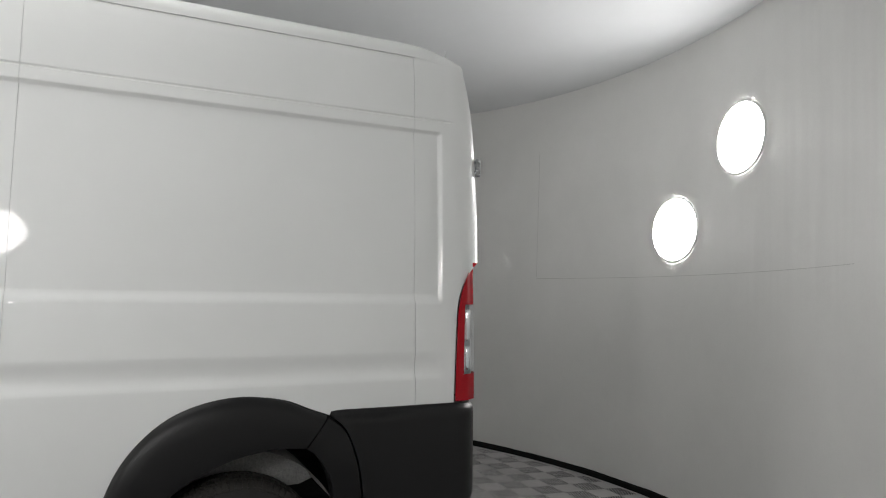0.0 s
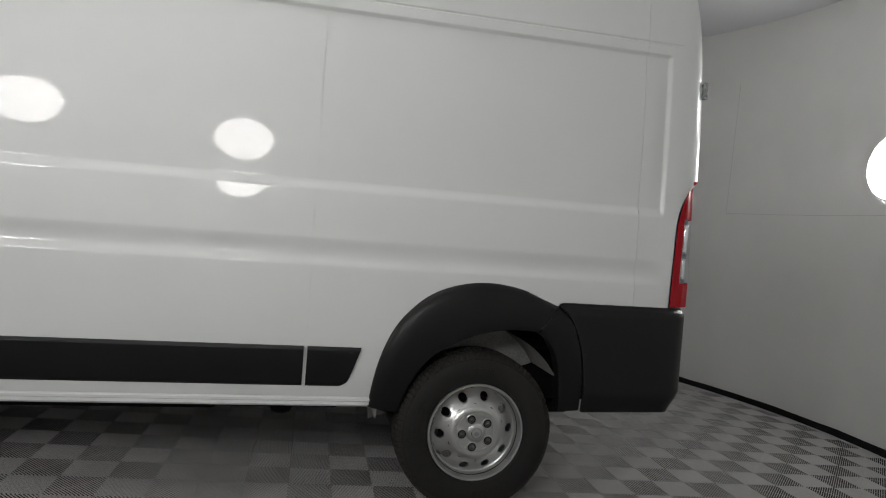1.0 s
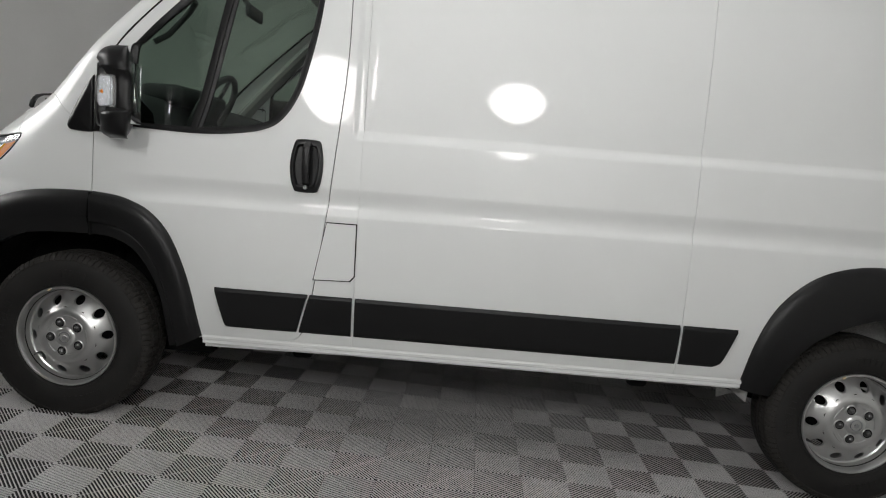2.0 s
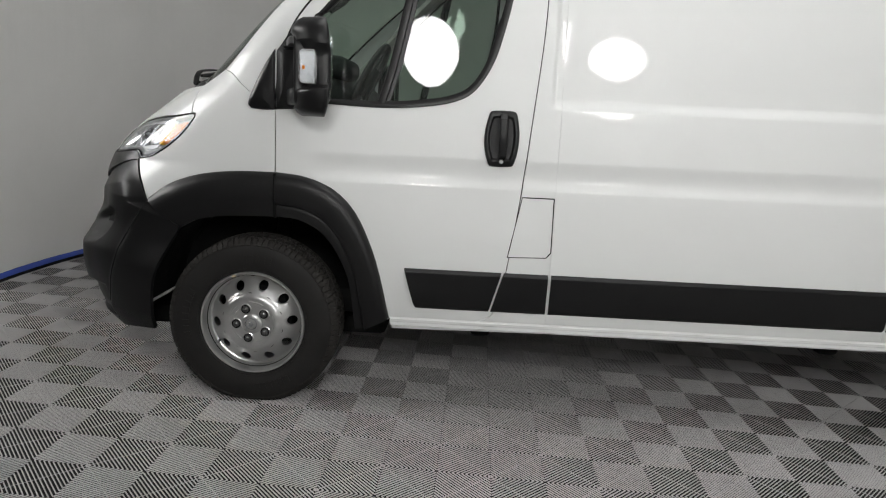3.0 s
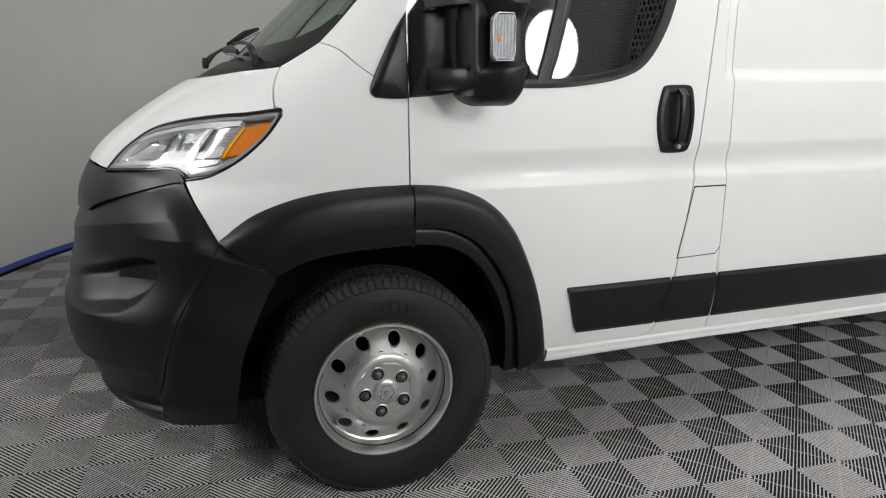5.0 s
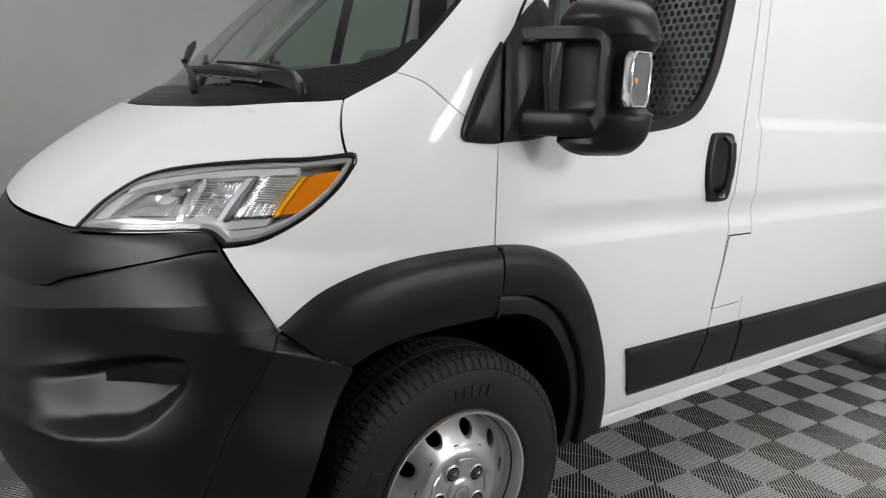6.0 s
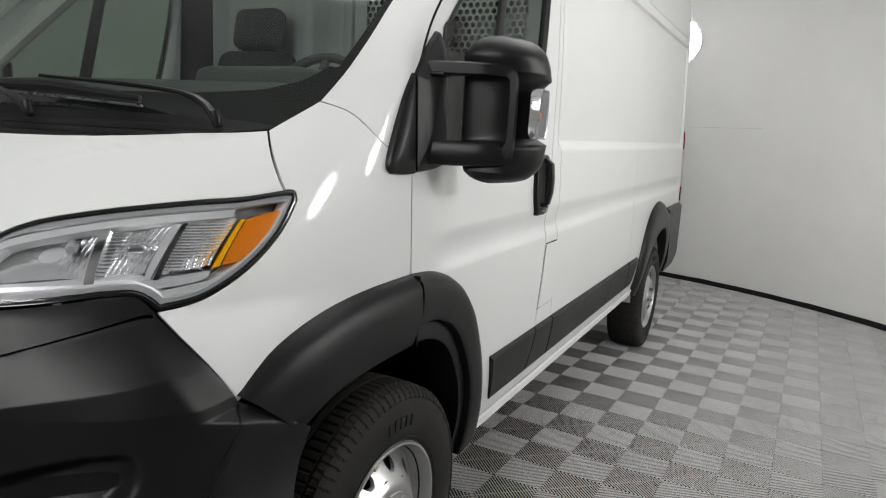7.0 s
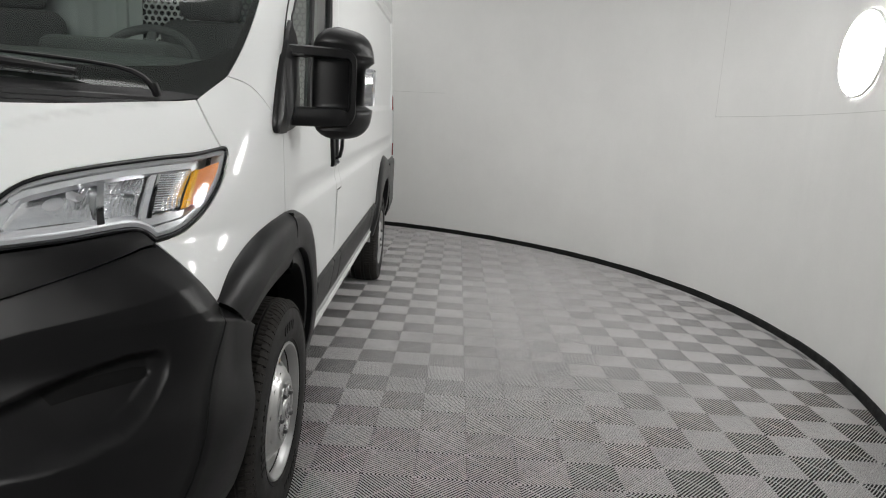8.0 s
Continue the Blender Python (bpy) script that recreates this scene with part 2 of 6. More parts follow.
def sweep(points, radius, n=8, flat=1.0):
    """A round rod along points."""
    p = [Vector(q) for q in points]
    rows = []
    for i, q in enumerate(p):
        d = (p[min(i + 1, len(p) - 1)] - p[max(i - 1, 0)]).normalized()
        u = d.cross(Vector((0, 0, 1)))
        u = u.normalized() if u.length > 1e-3 else Vector((1, 0, 0))
        w = u.cross(d)
        r = radius[i] if isinstance(radius, (list, tuple)) else radius
        rows.append([tuple(q + u * r * math.cos(2 * math.pi * k / n) + w * r * flat * math.sin(2 * math.pi * k / n)) for k in range(n)])
    bm = loft(rows, None, "rod", closed=True)
    for row in (0, len(rows) - 1):
        bm.verts.ensure_lookup_table()
        vs = [bm.verts[row * n + k] for k in range(n)]
        bm.faces.new(vs)
    bmesh.ops.recalc_face_normals(bm, faces=bm.faces)
    return bm


def bent(points, width, height, mat_rows=None):
    """A rounded rectangular arm along points."""
    p = [Vector(q) for q in points]
    rows = []
    for i, q in enumerate(p):
        d = (p[min(i + 1, len(p) - 1)] - p[max(i - 1, 0)]).normalized()
        up = Vector((0, 0, 1))
        u = Vector((1, 0, 0))
        u = (u - d * u.dot(d)).normalized()
        up = u.cross(d).normalized()
        row = []
        for k in range(12):
            a = 2 * math.pi * k / 12
            c, s = math.cos(a), math.sin(a)
            row.append(tuple(q + u * width / 2 * math.copysign(abs(c) ** 0.45, c) + up * height / 2 * math.copysign(abs(s) ** 0.45, s)))
        rows.append(row)
    bm = loft(rows, None, "arm", closed=True)
    bm.verts.ensure_lookup_table()
    for k in (0, len(rows) - 1):
        bm.faces.new([bm.verts[k * 12 + i] for i in range(12)])
    bmesh.ops.recalc_face_normals(bm, faces=bm.faces)
    return bm


def merged(*bms):
    """Joins several bmeshes into the first."""
    first = bms[0]
    for other in bms[1:]:
        m = bpy.data.meshes.new("tmp")
        other.to_mesh(m)
        other.free()
        first.from_mesh(m)
        bpy.data.meshes.remove(m)
    return first


def prism(ring, depth, f=None, r=0.0):
    """A plate with the outline ring (x, z) and thickness along y."""
    bm = bmesh.new()
    face = bm.faces.new([bm.verts.new((p[0], 0, p[1])) for p in ring])
    got = bmesh.ops.extrude_face_region(bm, geom=[face])
    bmesh.ops.translate(bm, verts=[v for v in got["geom"] if isinstance(v, bmesh.types.BMVert)], vec=(0, depth, 0))
    bmesh.ops.recalc_face_normals(bm, faces=bm.faces)
    if r:
        bmesh.ops.bevel(bm, geom=bm.edges[:], offset=r, segments=2, profile=0.5, affect="EDGES")
    return bm


# ---- the van's shape ----
RAKE = 0.036                     # nose-down attitude of the parked van, radians
YC = 1.025                       # half the body width


def lerp_table(table, v):
    """Smooth interpolation through (v, value) knots."""
    if v <= table[0][0]:
        return table[0][1]
    for (a, p), (b, q) in zip(table, table[1:]):
        if v <= b:
            k = (v - a) / (b - a)
            return p + (q - p) * k
    return table[-1][1]


def step(a, b, v):
    k = min(1.0, max(0.0, (v - a) / (b - a)))
    return k * k * (3 - 2 * k)


SECTION = [(0.30, 0.060), (0.40, 0.030), (0.50, 0.012), (0.62, 0.003), (0.80, 0.0), (1.00, 0.002), (1.20, 0.010), (1.40, 0.020), (1.70, 0.032),
           (2.00, 0.048), (2.15, 0.057), (2.30, 0.067), (2.38, 0.076), (2.44, 0.090), (2.48, 0.112), (2.52, 0.16), (2.55, 0.23)]


def section(z):
    return sum(lerp_table(SECTION, z + d) for d in (-0.04, -0.02, 0, 0.02, 0.04)) / 5


def side(x, z):
    """y of the left outer skin, with the pressed panel, its lip, the waist crease and the rounded rear corner."""
    y = section(z)
    y += 0.016 * step(1.220, 1.245, x) * step(4.35, 4.325, x) * step(1.292, 1.342, z) * step(2.088, 2.070, z)
    k = (z - 1.70) / 0.36
    if abs(k) < 1:
        y -= 0.011 * (1 - k * k) * step(1.24, 1.30, x) * step(4.34, 4.28, x)
    k = (z - 1.018) / (0.075 if z > 1.018 else 0.055)
    if abs(k) < 1:
        y += 0.0125 * (1 - k * k) ** 2 * step(0.14, 0.40, x) * step(4.38, 4.24, x)
    k = abs(z - 2.138) / 0.006
    if k < 1:
        y += 0.006 * (1 - k * k) * step(4.42, 4.38, x)
    if x > 4.36:
        y += 0.9 * (x - 4.36) ** 2 + 4.0 * max(0.0, x - 4.47) ** 2
    return y


NOSE_X = [(0.20, -0.80), (0.28, -0.87), (0.36, -0.905), (0.50, -0.93), (0.65, -0.945), (0.80, -0.945), (0.93, -0.93), (1.00, -0.905), (1.06, -0.865),
          (1.12, -0.80), (1.20, -0.69), (1.28, -0.56), (1.36, -0.41), (1.40, -0.35), (1.60, -0.13), (1.85, 0.15), (2.05, 0.39), (2.20, 0.60),
          (2.32, 0.82), (2.40, 1.04), (2.45, 1.28)]
PILLAR_X = [(1.20, 0.11), (1.30, 0.112), (1.42, 0.125), (1.52, 0.15), (1.628, 0.205), (1.746, 0.31), (1.871, 0.442), (2.05, 0.64), (2.20, 0.83), (2.32, 1.04),
            (2.40, 1.25), (2.45, 1.5)]


def nose_x(z):
    return sum(lerp_table(NOSE_X, z + d) for d in (-0.03, -0.015, 0, 0.015, 0.03)) / 5


def pillar_x(z):
    return sum(lerp_table(PILLAR_X, z + d) for d in (-0.03, -0.015, 0, 0.015, 0.03)) / 5


POW = 0.80
CORNER = [(0.25, 0.58), (0.80, 0.57), (0.86, 0.58), (0.95, 0.69), (1.02, 0.79), (1.20, 0.80)]      # how square the front corners are, by height


def nose(s, z):
    """A point of the front skin: s runs round from the left door gap (0) over the middle (1) to the right door gap (2)."""
    k = min(s, 2 - s)
    a = max(k, 0.0) * math.pi / 2
    x0, xf, y0 = pillar_x(z), nose_x(z), section(z)
    u = min(1.0, math.sin(a) ** POW)
    q = lerp_table(CORNER, z)
    q += (0.80 - q) * step(0.55, 0.85, u) * step(0.60, 0.80, z)
    x = x0 - (x0 - xf) * u
    y = YC - (YC - y0) * max(1 - u ** (2 / q), 0.0) ** (q / 2)
    return (x, y if s <= 1 else 2 * YC - y, z)


def s_of(x, z):
    x0, xf = pillar_x(z), nose_x(z)
    k = min(1.0, max(0.0, (x0 - x) / (x0 - xf)))
    return math.asin(k ** (1 / POW)) / (math.pi / 2)


# ---- the room ----
def round_point(bearing, r, z):
    a = radians(bearing)
    return (ROOM[0] + r * math.cos(a), ROOM[1] + r * math.sin(a), z)


DOORWAY = (-176.0, -128.0)       # bearings of the wide doorway in the round wall
DOOR_TOP = 3.07


def build_wall():
    d0, d1 = DOORWAY
    runs = [span(d1, d0 + 360, 2.0)]
    zs = (-0.02, CEILING + 0.02)
    def ring_wall(bs, z0, z1):
        rows = [[round_point(q, RADIUS, z0), round_point(q, RADIUS, z1), round_point(q, RADIUS + 0.12, z1), round_point(q, RADIUS + 0.12, z0)] for q in bs]
        bm = loft(rows, None, "wall", closed=True)
        for k in (0, len(rows) - 1):
            bm.verts.ensure_lookup_table()
            bm.faces.new([bm.verts[k * 4 + i] for i in range(4)])
        bmesh.ops.recalc_face_normals(bm, faces=bm.faces)
        return bm
    pieces = [ring_wall(run, *zs) for run in runs] + [ring_wall(span(d0, d1, 1.0), DOOR_TOP, zs[1])]
    wall = part("wall_round", merged(*pieces), WALL, None, "matte off-white curved wall of the round booth", smooth=25)
    tagged(wall, category="wall", kind="structure")
    # joints between the wall boards: thin raised strips, darkened for the gap's shadow
    def joint(points, w=0.004):
        rows = [[round_point(q, RADIUS - 0.0025, z), round_point(q, RADIUS - 0.0025, z + w)] if flat else
                [round_point(q - 0.025, RADIUS - 0.0025, z), round_point(q + 0.025, RADIUS - 0.0025, z)] for q, z, flat in points]
        return loft(rows, None, "joint")
    for pts in ([(18.0, 1.78, 0), (18.1, 3.05, 0)], [(q, 1.76, 1) for q in span(-26, 18, 1.5)], [(-73.4, 1.56, 0), (-73.3, 2.9, 0)],
                [(q, 1.56, 1) for q in span(-104, -73.4, 1.5)]):
        j = part("joint", joint(pts), material("joint_filler", (0.60, 0.595, 0.575), 0.7, wear=0.1, wear_size=8), wall)
    # skirting with a slightly uneven top
    rng = random.Random(4)
    for run in runs:
        rows = []
        for q in run:
            h = 0.051 + rng.uniform(-0.003, 0.003)
            rows.append([round_point(q, RADIUS - 0.001, h), round_point(q, RADIUS - 0.012, h), round_point(q, RADIUS - 0.016, h - 0.006), round_point(q, RADIUS - 0.022, 0.0)])
        sk = part("baseboard", loft(rows, None, "skirt"), SKIRT, None, "black rubber skirting along the foot of the curved wall", smooth=60)
        tagged(sk, category="baseboard", kind="structure")
    rows = [[round_point(q, RADIUS - 0.014, 0.056), round_point(q, RADIUS - 0.019, 0.050), round_point(q, RADIUS - 0.024, 0.035), round_point(q, RADIUS - 0.027, 0.024)]
            for q in span(150, 192, 1.5)]
    tp = part("masking_tape", loft(rows, None, "tape"), TAPE, None, "strip of blue masking tape along the skirting")
    tagged(tp, category="tape")
    # ceiling
    bm = bmesh.new()
    bmesh.ops.create_circle(bm, cap_ends=True, segments=120, radius=RADIUS + 0.1)
    got = bmesh.ops.extrude_face_region(bm, geom=bm.faces[:])
    bmesh.ops.translate(bm, verts=[v for v in got["geom"] if isinstance(v, bmesh.types.BMVert)], vec=(0, 0, 0.1))
    bmesh.ops.recalc_face_normals(bm, faces=bm.faces)
    c = part("ceiling", bm, CEIL, None, "plain white ceiling", where=pose(ROOM[0], ROOM[1], CEILING))
    tagged(c, category="ceiling", kind="structure")
    # doorway: black steel frame
    black = material("black_door_frame", (0.010, 0.010, 0.011), 0.4, wear=0.2)
    frame_ob = new("door_frame")
    tagged(frame_ob, "black steel frame of a tall doorway in the curved wall", "door frame", kind="structure")
    heads = [(p, q, DOOR_TOP - 0.07, DOOR_TOP + 0.003) for p, q in zip(span(d0, d1, 4.0), span(d0, d1, 4.0)[1:])]
    for q0, q1, z0, z1 in [(d1 - 0.30, d1 + 0.02, 0, DOOR_TOP), (d0 - 0.02, d0 + 0.30, 0, DOOR_TOP)] + heads:
        bm = bmesh.new()
        vs = [bm.verts.new(round_point(q, r, z)) for z in (z0, z1) for q, r in ((q0, RADIUS - 0.012), (q1, RADIUS - 0.012), (q1, RADIUS + 0.16), (q0, RADIUS + 0.16))]
        for ids in ((0, 1, 2, 3), (4, 5, 6, 7), (0, 1, 5, 4), (1, 2, 6, 5), (2, 3, 7, 6), (3, 0, 4, 7)):
            bm.faces.new([vs[i] for i in ids])
        bmesh.ops.recalc_face_normals(bm, faces=bm.faces)
        part("jamb" if z0 == 0 else "lintel", bm, black, frame_ob)


def build_lamp():
    lamp = new("round_lamp")
    tagged(lamp, "round flush white lamp glowing brightly in a thin rim", "lamp", "round lamps")
    ring = part("rim", lathe([(0.262, 0.006), (0.262, 0.0), (0.258, -0.006), (0.248, -0.006), (0.245, 0.0), (0.245, 0.006)], 48), WALL, lamp, "thin white rim")
    dif = part("diffuser", lathe([(0.0, -0.034), (0.10, -0.031), (0.18, -0.021), (0.230, -0.008), (0.246, 0.005), (0.0, 0.006)], 48), LIGHT, lamp, "lit opal diffuser")
    spots = []
    for q, z in LAMPS:
        spots.append(Matrix.Translation(round_point(q, RADIUS - 0.012, z)) @ Matrix.Rotation(radians(q - 90), 4, "Z"))
    lamp.matrix_basis = spots[0]
    for m in spots[1:]:
        copy_thing(lamp, m)
    # unseen glowing disc added overhead as soft fill for the van's near side
    membrane = new("ceiling_light")
    tagged(membrane, "unseen round fill light added in the ceiling, a lit membrane in a white ring", "ceiling light")
    cx, cy, r = CEILING_FILL_DISC
    part("diffuser", lathe([(0.0, -0.010), (r, -0.010), (r, 0.0), (0.0, 0.0)], 96), CEILING_FILL, membrane, "glowing membrane of the added fill light")
    part("ring", lathe([(r + 0.002, 0.004), (r + 0.002, -0.026), (r + 0.060, -0.026), (r + 0.060, 0.004)], 96), WALL, membrane, "white ring of the added fill light")
    membrane.matrix_basis = Matrix.Translation((cx, cy, CEILING - 0.012)) @ Matrix.Rotation(radians(90), 4, "X")
    # glowing panel added out of view to brighten the van's nose
    y, z, w, h, _ = LOBBY_FILL
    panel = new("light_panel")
    tagged(panel, "unseen fill light panel in a thin white frame, added on the lobby wall", "light panel")
    part("diffuser", rounded_box((0.03, w, h), 0.006, 1), LOBBY_FILL_LIGHT, panel, "lit opal diffuser")
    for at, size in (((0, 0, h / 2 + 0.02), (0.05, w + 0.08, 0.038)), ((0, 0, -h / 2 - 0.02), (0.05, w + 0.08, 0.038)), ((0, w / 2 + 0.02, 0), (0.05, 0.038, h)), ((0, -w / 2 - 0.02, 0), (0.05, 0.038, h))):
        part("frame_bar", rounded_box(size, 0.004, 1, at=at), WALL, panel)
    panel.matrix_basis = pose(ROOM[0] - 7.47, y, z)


# ---- the van ----
van = new("cargo_van")
van.matrix_basis = Matrix.Rotation(-RAKE, 4, "Y")
tagged(van, "white high-roof cargo van with black plastic cladding, parked", "van")
FLIP = Matrix.Translation((0, 2 * YC, 0)) @ Matrix.Diagonal((1, -1, 1, 1))


def both(name, me, parent, label="", right=True):
    """The left piece, and its mirror image on the right."""
    a = put(name, me, parent, label)
    if right:
        put(name, me, van, label, FLIP)
    return a


def side_point(x, z):
    return (x, side(x, z), z)


XC = span(0.0, 4.6, 0.06, (1.212, 1.218, 1.222, 1.227, 1.233, 1.239, 1.245, 1.250, 1.256, 4.314, 4.320, 4.325, 4.33, 4.337, 4.343, 4.35, 4.42, 4.45, 4.48, 4.495, 4.51, 4.525, 4.54, 4.55))
ZC = span(0.28, 2.53, 0.055, (1.282, 1.288, 1.293, 1.300, 1.308, 1.317, 1.326, 1.334, 1.341, 1.346, 1.352, 2.058, 2.064, 2.068, 2.073, 2.078, 2.083, 2.088, 2.092, 2.098, 2.125, 2.1305, 2.1325, 2.135, 2.138, 2.141, 2.1435, 2.1455, 2.151, 0.964, 0.974, 0.984, 0.994, 1.004, 1.012, 1.020, 1.03, 1.04, 1.05, 1.06, 1.072, 1.082, 1.092,
                              2.36, 2.38, 2.42, 2.44, 2.46))
GAP = 0.0022
ARCH_F = [(-0.446, 0.856), (-0.348, 0.925), (-0.216, 0.971), (-0.066, 0.992), (0.110, 0.996), (0.234, 0.982), (0.352, 0.935), (0.443, 0.846), (0.509, 0.714), (0.554, 0.575),
          (0.594, 0.386)]
ARCH_R = [(2.976, 0.350), (3.003, 0.533), (3.069, 0.708), (3.178, 0.834), (3.306, 0.904), (3.469, 0.934), (3.633, 0.914), (3.740, 0.873), (3.822, 0.842)]


def build_side():
    arch_door = [p for p in ARCH_F if p[0] > 0.2]
    # front door, with the window opening cut out as two halves joined at the quarter bar
    win = outline([(0.300, 1.284), (0.536, 1.278), (0.697, 1.288), (0.832, 1.313), (0.916, 1.362), (0.984, 1.473), (1.025, 1.617), (1.053, 1.758), (1.070, 1.90), (1.075, 2.06)],
                  [(1.075, 2.06), (1.05, 2.095), (1.0, 2.10), (0.775, 2.10)], [(0.775, 2.10), (0.64, 1.985), (0.50, 1.85), (0.37, 1.725), (0.285, 1.635)], [(0.285, 1.635), (0.262, 1.60), (0.255, 1.40), (0.265, 1.30), (0.300, 1.284)])
    front = [(0.111, 1.25), (0.111, 1.30), (0.127, 1.42), (0.152, 1.52), (0.208, 1.628), (0.313, 1.746), (0.445, 1.871), (0.643, 2.05), (0.76, 2.14)]
    rear = [(1.03, 2.17), (1.15, 2.155), (1.183, 2.08), (1.1835, 1.90), (1.181, 1.60), (1.150, 1.22), (1.121, 0.914), (1.072, 0.546), (1.045, 0.447), (1.010, 0.405), (0.965, 0.390)]
    seal = [(x - 0.003, side(x, z) + 0.001, z) for x, z in curve_through(front, 5)]
    put("pillar_seal", mesh_obj("pillar_seal", sweep(seal, 0.0042, 8), DARK), van, "black rubber seal along the door edge")
    # lower half, below the waist; upper frame above it
    waist = 1.272
    def at_waist(pts):
        for (a, b), (c, d) in zip(pts, pts[1:]):
            if (b - waist) * (d - waist) <= 0 and b != d:
                return a + (c - a) * (waist - b) / (d - b)
    rear_s = [tuple(p) for p in curve_through(rear, 5)]
    front_s = [tuple(p) for p in curve_through(front, 5)]
    xr, xf = at_waist(rear_s), at_waist(front_s)
    low = [(xf, waist)] + [(0.111, 1.25), (0.111, 0.985)] + [tuple(p) for p in curve_through([(0.111, 0.985)] + [(x - 0.012, z - 0.012) for x, z in arch_door], 5)][1:] + [(0.60, 0.385)] + [(0.965, 0.39)] \
        + [p for p in rear_s[::-1] if p[1] < waist - 0.001 and p[0] > 0.966] + [(xr, waist)]
    door = new("front_door")
    door.parent = van
    put("lower_panel", skin_mesh("door_lower", low, side_point, XC, ZC, WHITE), door)
    # window frame as a strip between the opening and the door's edge
    up_out = [p for p in front_s if p[1] > waist + 0.001]
    up_rear = [p for p in rear_s if p[1] > waist + 0.001]
    ring = [(xf, waist)] + up_out + up_rear + [(xr, waist)]
    lowest = min(range(len(win)), key=lambda i: win[i][1])
    w2 = win[lowest:] + win[:lowest]
    if sum(a[0] * b[1] - b[0] * a[1] for a, b in zip(w2, w2[1:] + w2[:1])) > 0:
        w2 = w2[::-1]
    k = w2[0]
    # ring runs front-up, over, rear-down; then along the waist to the slit and round the opening
    full = ring + [(k[0] + 0.0004, waist)] + [(k[0] + 0.0004, k[1])] + w2[::-1][:-1] + [(k[0] - 0.0004, k[1])] + [(k[0] - 0.0004, waist)]
    put("window_frame", skin_mesh("door_upper", full, side_point, XC, ZC, WHITE, flange=0.012), door)
    # black seal round the glass, and the glass
    mid = (0.70, 1.68)
    def inset(p, d):
        v = Vector((mid[0] - p[0], mid[1] - p[1])).normalized()
        return (p[0] + v.x * d, p[1] + v.y * d)
    rows = []
    for p in win + win[:1]:
        a, b = inset(p, -0.004), inset(p, 0.026)
        ya, yb = side(*a), side(*b)
        rows.append([(a[0], ya - 0.0035, a[1]), (a[0] * 0.5 + b[0] * 0.5, ya - 0.004, a[1] * 0.5 + b[1] * 0.5), (b[0], yb + 0.004, b[1]), (b[0], yb + 0.02, b[1])])
    put("window_seal", mesh_obj("window_seal", loft(rows, None, "seal"), BLACK), door, "black rubber window seal")
    g = put("window_pane", skin_mesh("door_glass", [inset(p, 0.012) for p in win], side_point, XC[::2], ZC[::2], GLASS, flange=0, lift=-0.012), door, "green-tinted side window glass")
    g.visible_shadow = False
    # black bar between quarter light and drop glass
    rows = []
    for x, z in curve_through([(0.545, 1.285), (0.593, 1.449), (0.656, 1.735), (0.700, 1.93), (0.735, 2.085)], 4):
        y = side(x, z)
        rows.append([(x - 0.026, y + 0.012, z), (x - 0.024, y + 0.001, z), (x - 0.008, y - 0.003, z), (x + 0.006, y - 0.002, z), (x + 0.010, y + 0.004, z), (x + 0.024, y + 0.005, z), (x + 0.026, y + 0.014, z)])
    put("quarter_bar", mesh_obj("quarter_bar", loft(rows, None, "bar"), BLACK), door, "black bar between quarter light and door glass")
    # handle: recessed black plate with an upright grip and a lock
    hd = new("door_handle")
    hd.parent = door
    tagged(hd, "black plastic upright pull handle with a lock")
    ring = outline([(0.978, 1.268), (0.990, 1.282), (1.035, 1.285), (1.080, 1.282), (1.092, 1.268)], [(1.092, 1.268), (1.102, 1.215), (1.104, 1.165), (1.098, 1.110), (1.088, 1.075)],
                   [(1.088, 1.075), (1.078, 1.063), (1.035, 1.060), (0.992, 1.063), (0.982, 1.075)], [(0.982, 1.075), (0.970, 1.110), (0.963, 1.165), (0.966, 1.215), (0.978, 1.268)])
    def ringed(scale_dy, c, pts):
        rows = []
        for p in pts + pts[:1]:
            r = []
            for kx, kz, dy in scale_dy:
                x, z = c[0] + (p[0] - c[0]) * kx, c[1] + (p[1] - c[1]) * kz
                r.append((x, side(x, z) - dy, z))
            rows.append(r)
        return rows
    put("escutcheon", mesh_obj("escutcheon", loft(ringed(((1, 1, -0.004), (1, 1, 0.008), (0.96, 0.98, 0.014), (0.88, 0.93, 0.017), (0.78, 0.80, 0.017), (0.74, 0.76, 0.013), (0.68, 0.72, 0.004), (0.4, 0.5, 0.0025), (0.0, 0.0, 0.0025)), (1.033, 1.178), ring), None, "esc"), BLACK, smooth=35), hd)
    bm = bent([(1.038, -0.004, 1.268), (1.038, -0.028, 1.250), (1.038, -0.034, 1.20), (1.038, -0.033, 1.15), (1.038, -0.024, 1.108), (1.038, -0.004, 1.098)], 0.030, 0.016)
    put("grip", mesh_obj("grip", bm, BLACK), hd)
    put("lock", mesh_obj("lock", lathe([(0.0, -0.030), (0.005, -0.030), (0.006, -0.028), (0.008, -0.028), (0.009, -0.022), (0.009, 0.004)], 20), SATIN), hd, "steel key lock").location = (1.036, 0.006, 1.083)
    # side body panels: pillar strip with the fuel flap, two long panels, rear corner
    x1, x2, x3 = 1.268, 2.690, 4.212
    top = 2.43
    strip = [(p[0] + 2 * GAP, p[1]) for p in rear_s if 0.392 < p[1] < 2.08]
    flap = [(1.134, 0.937), (1.2605, 0.937), (1.263, 0.715), (1.245, 0.693), (1.089, 0.688)]
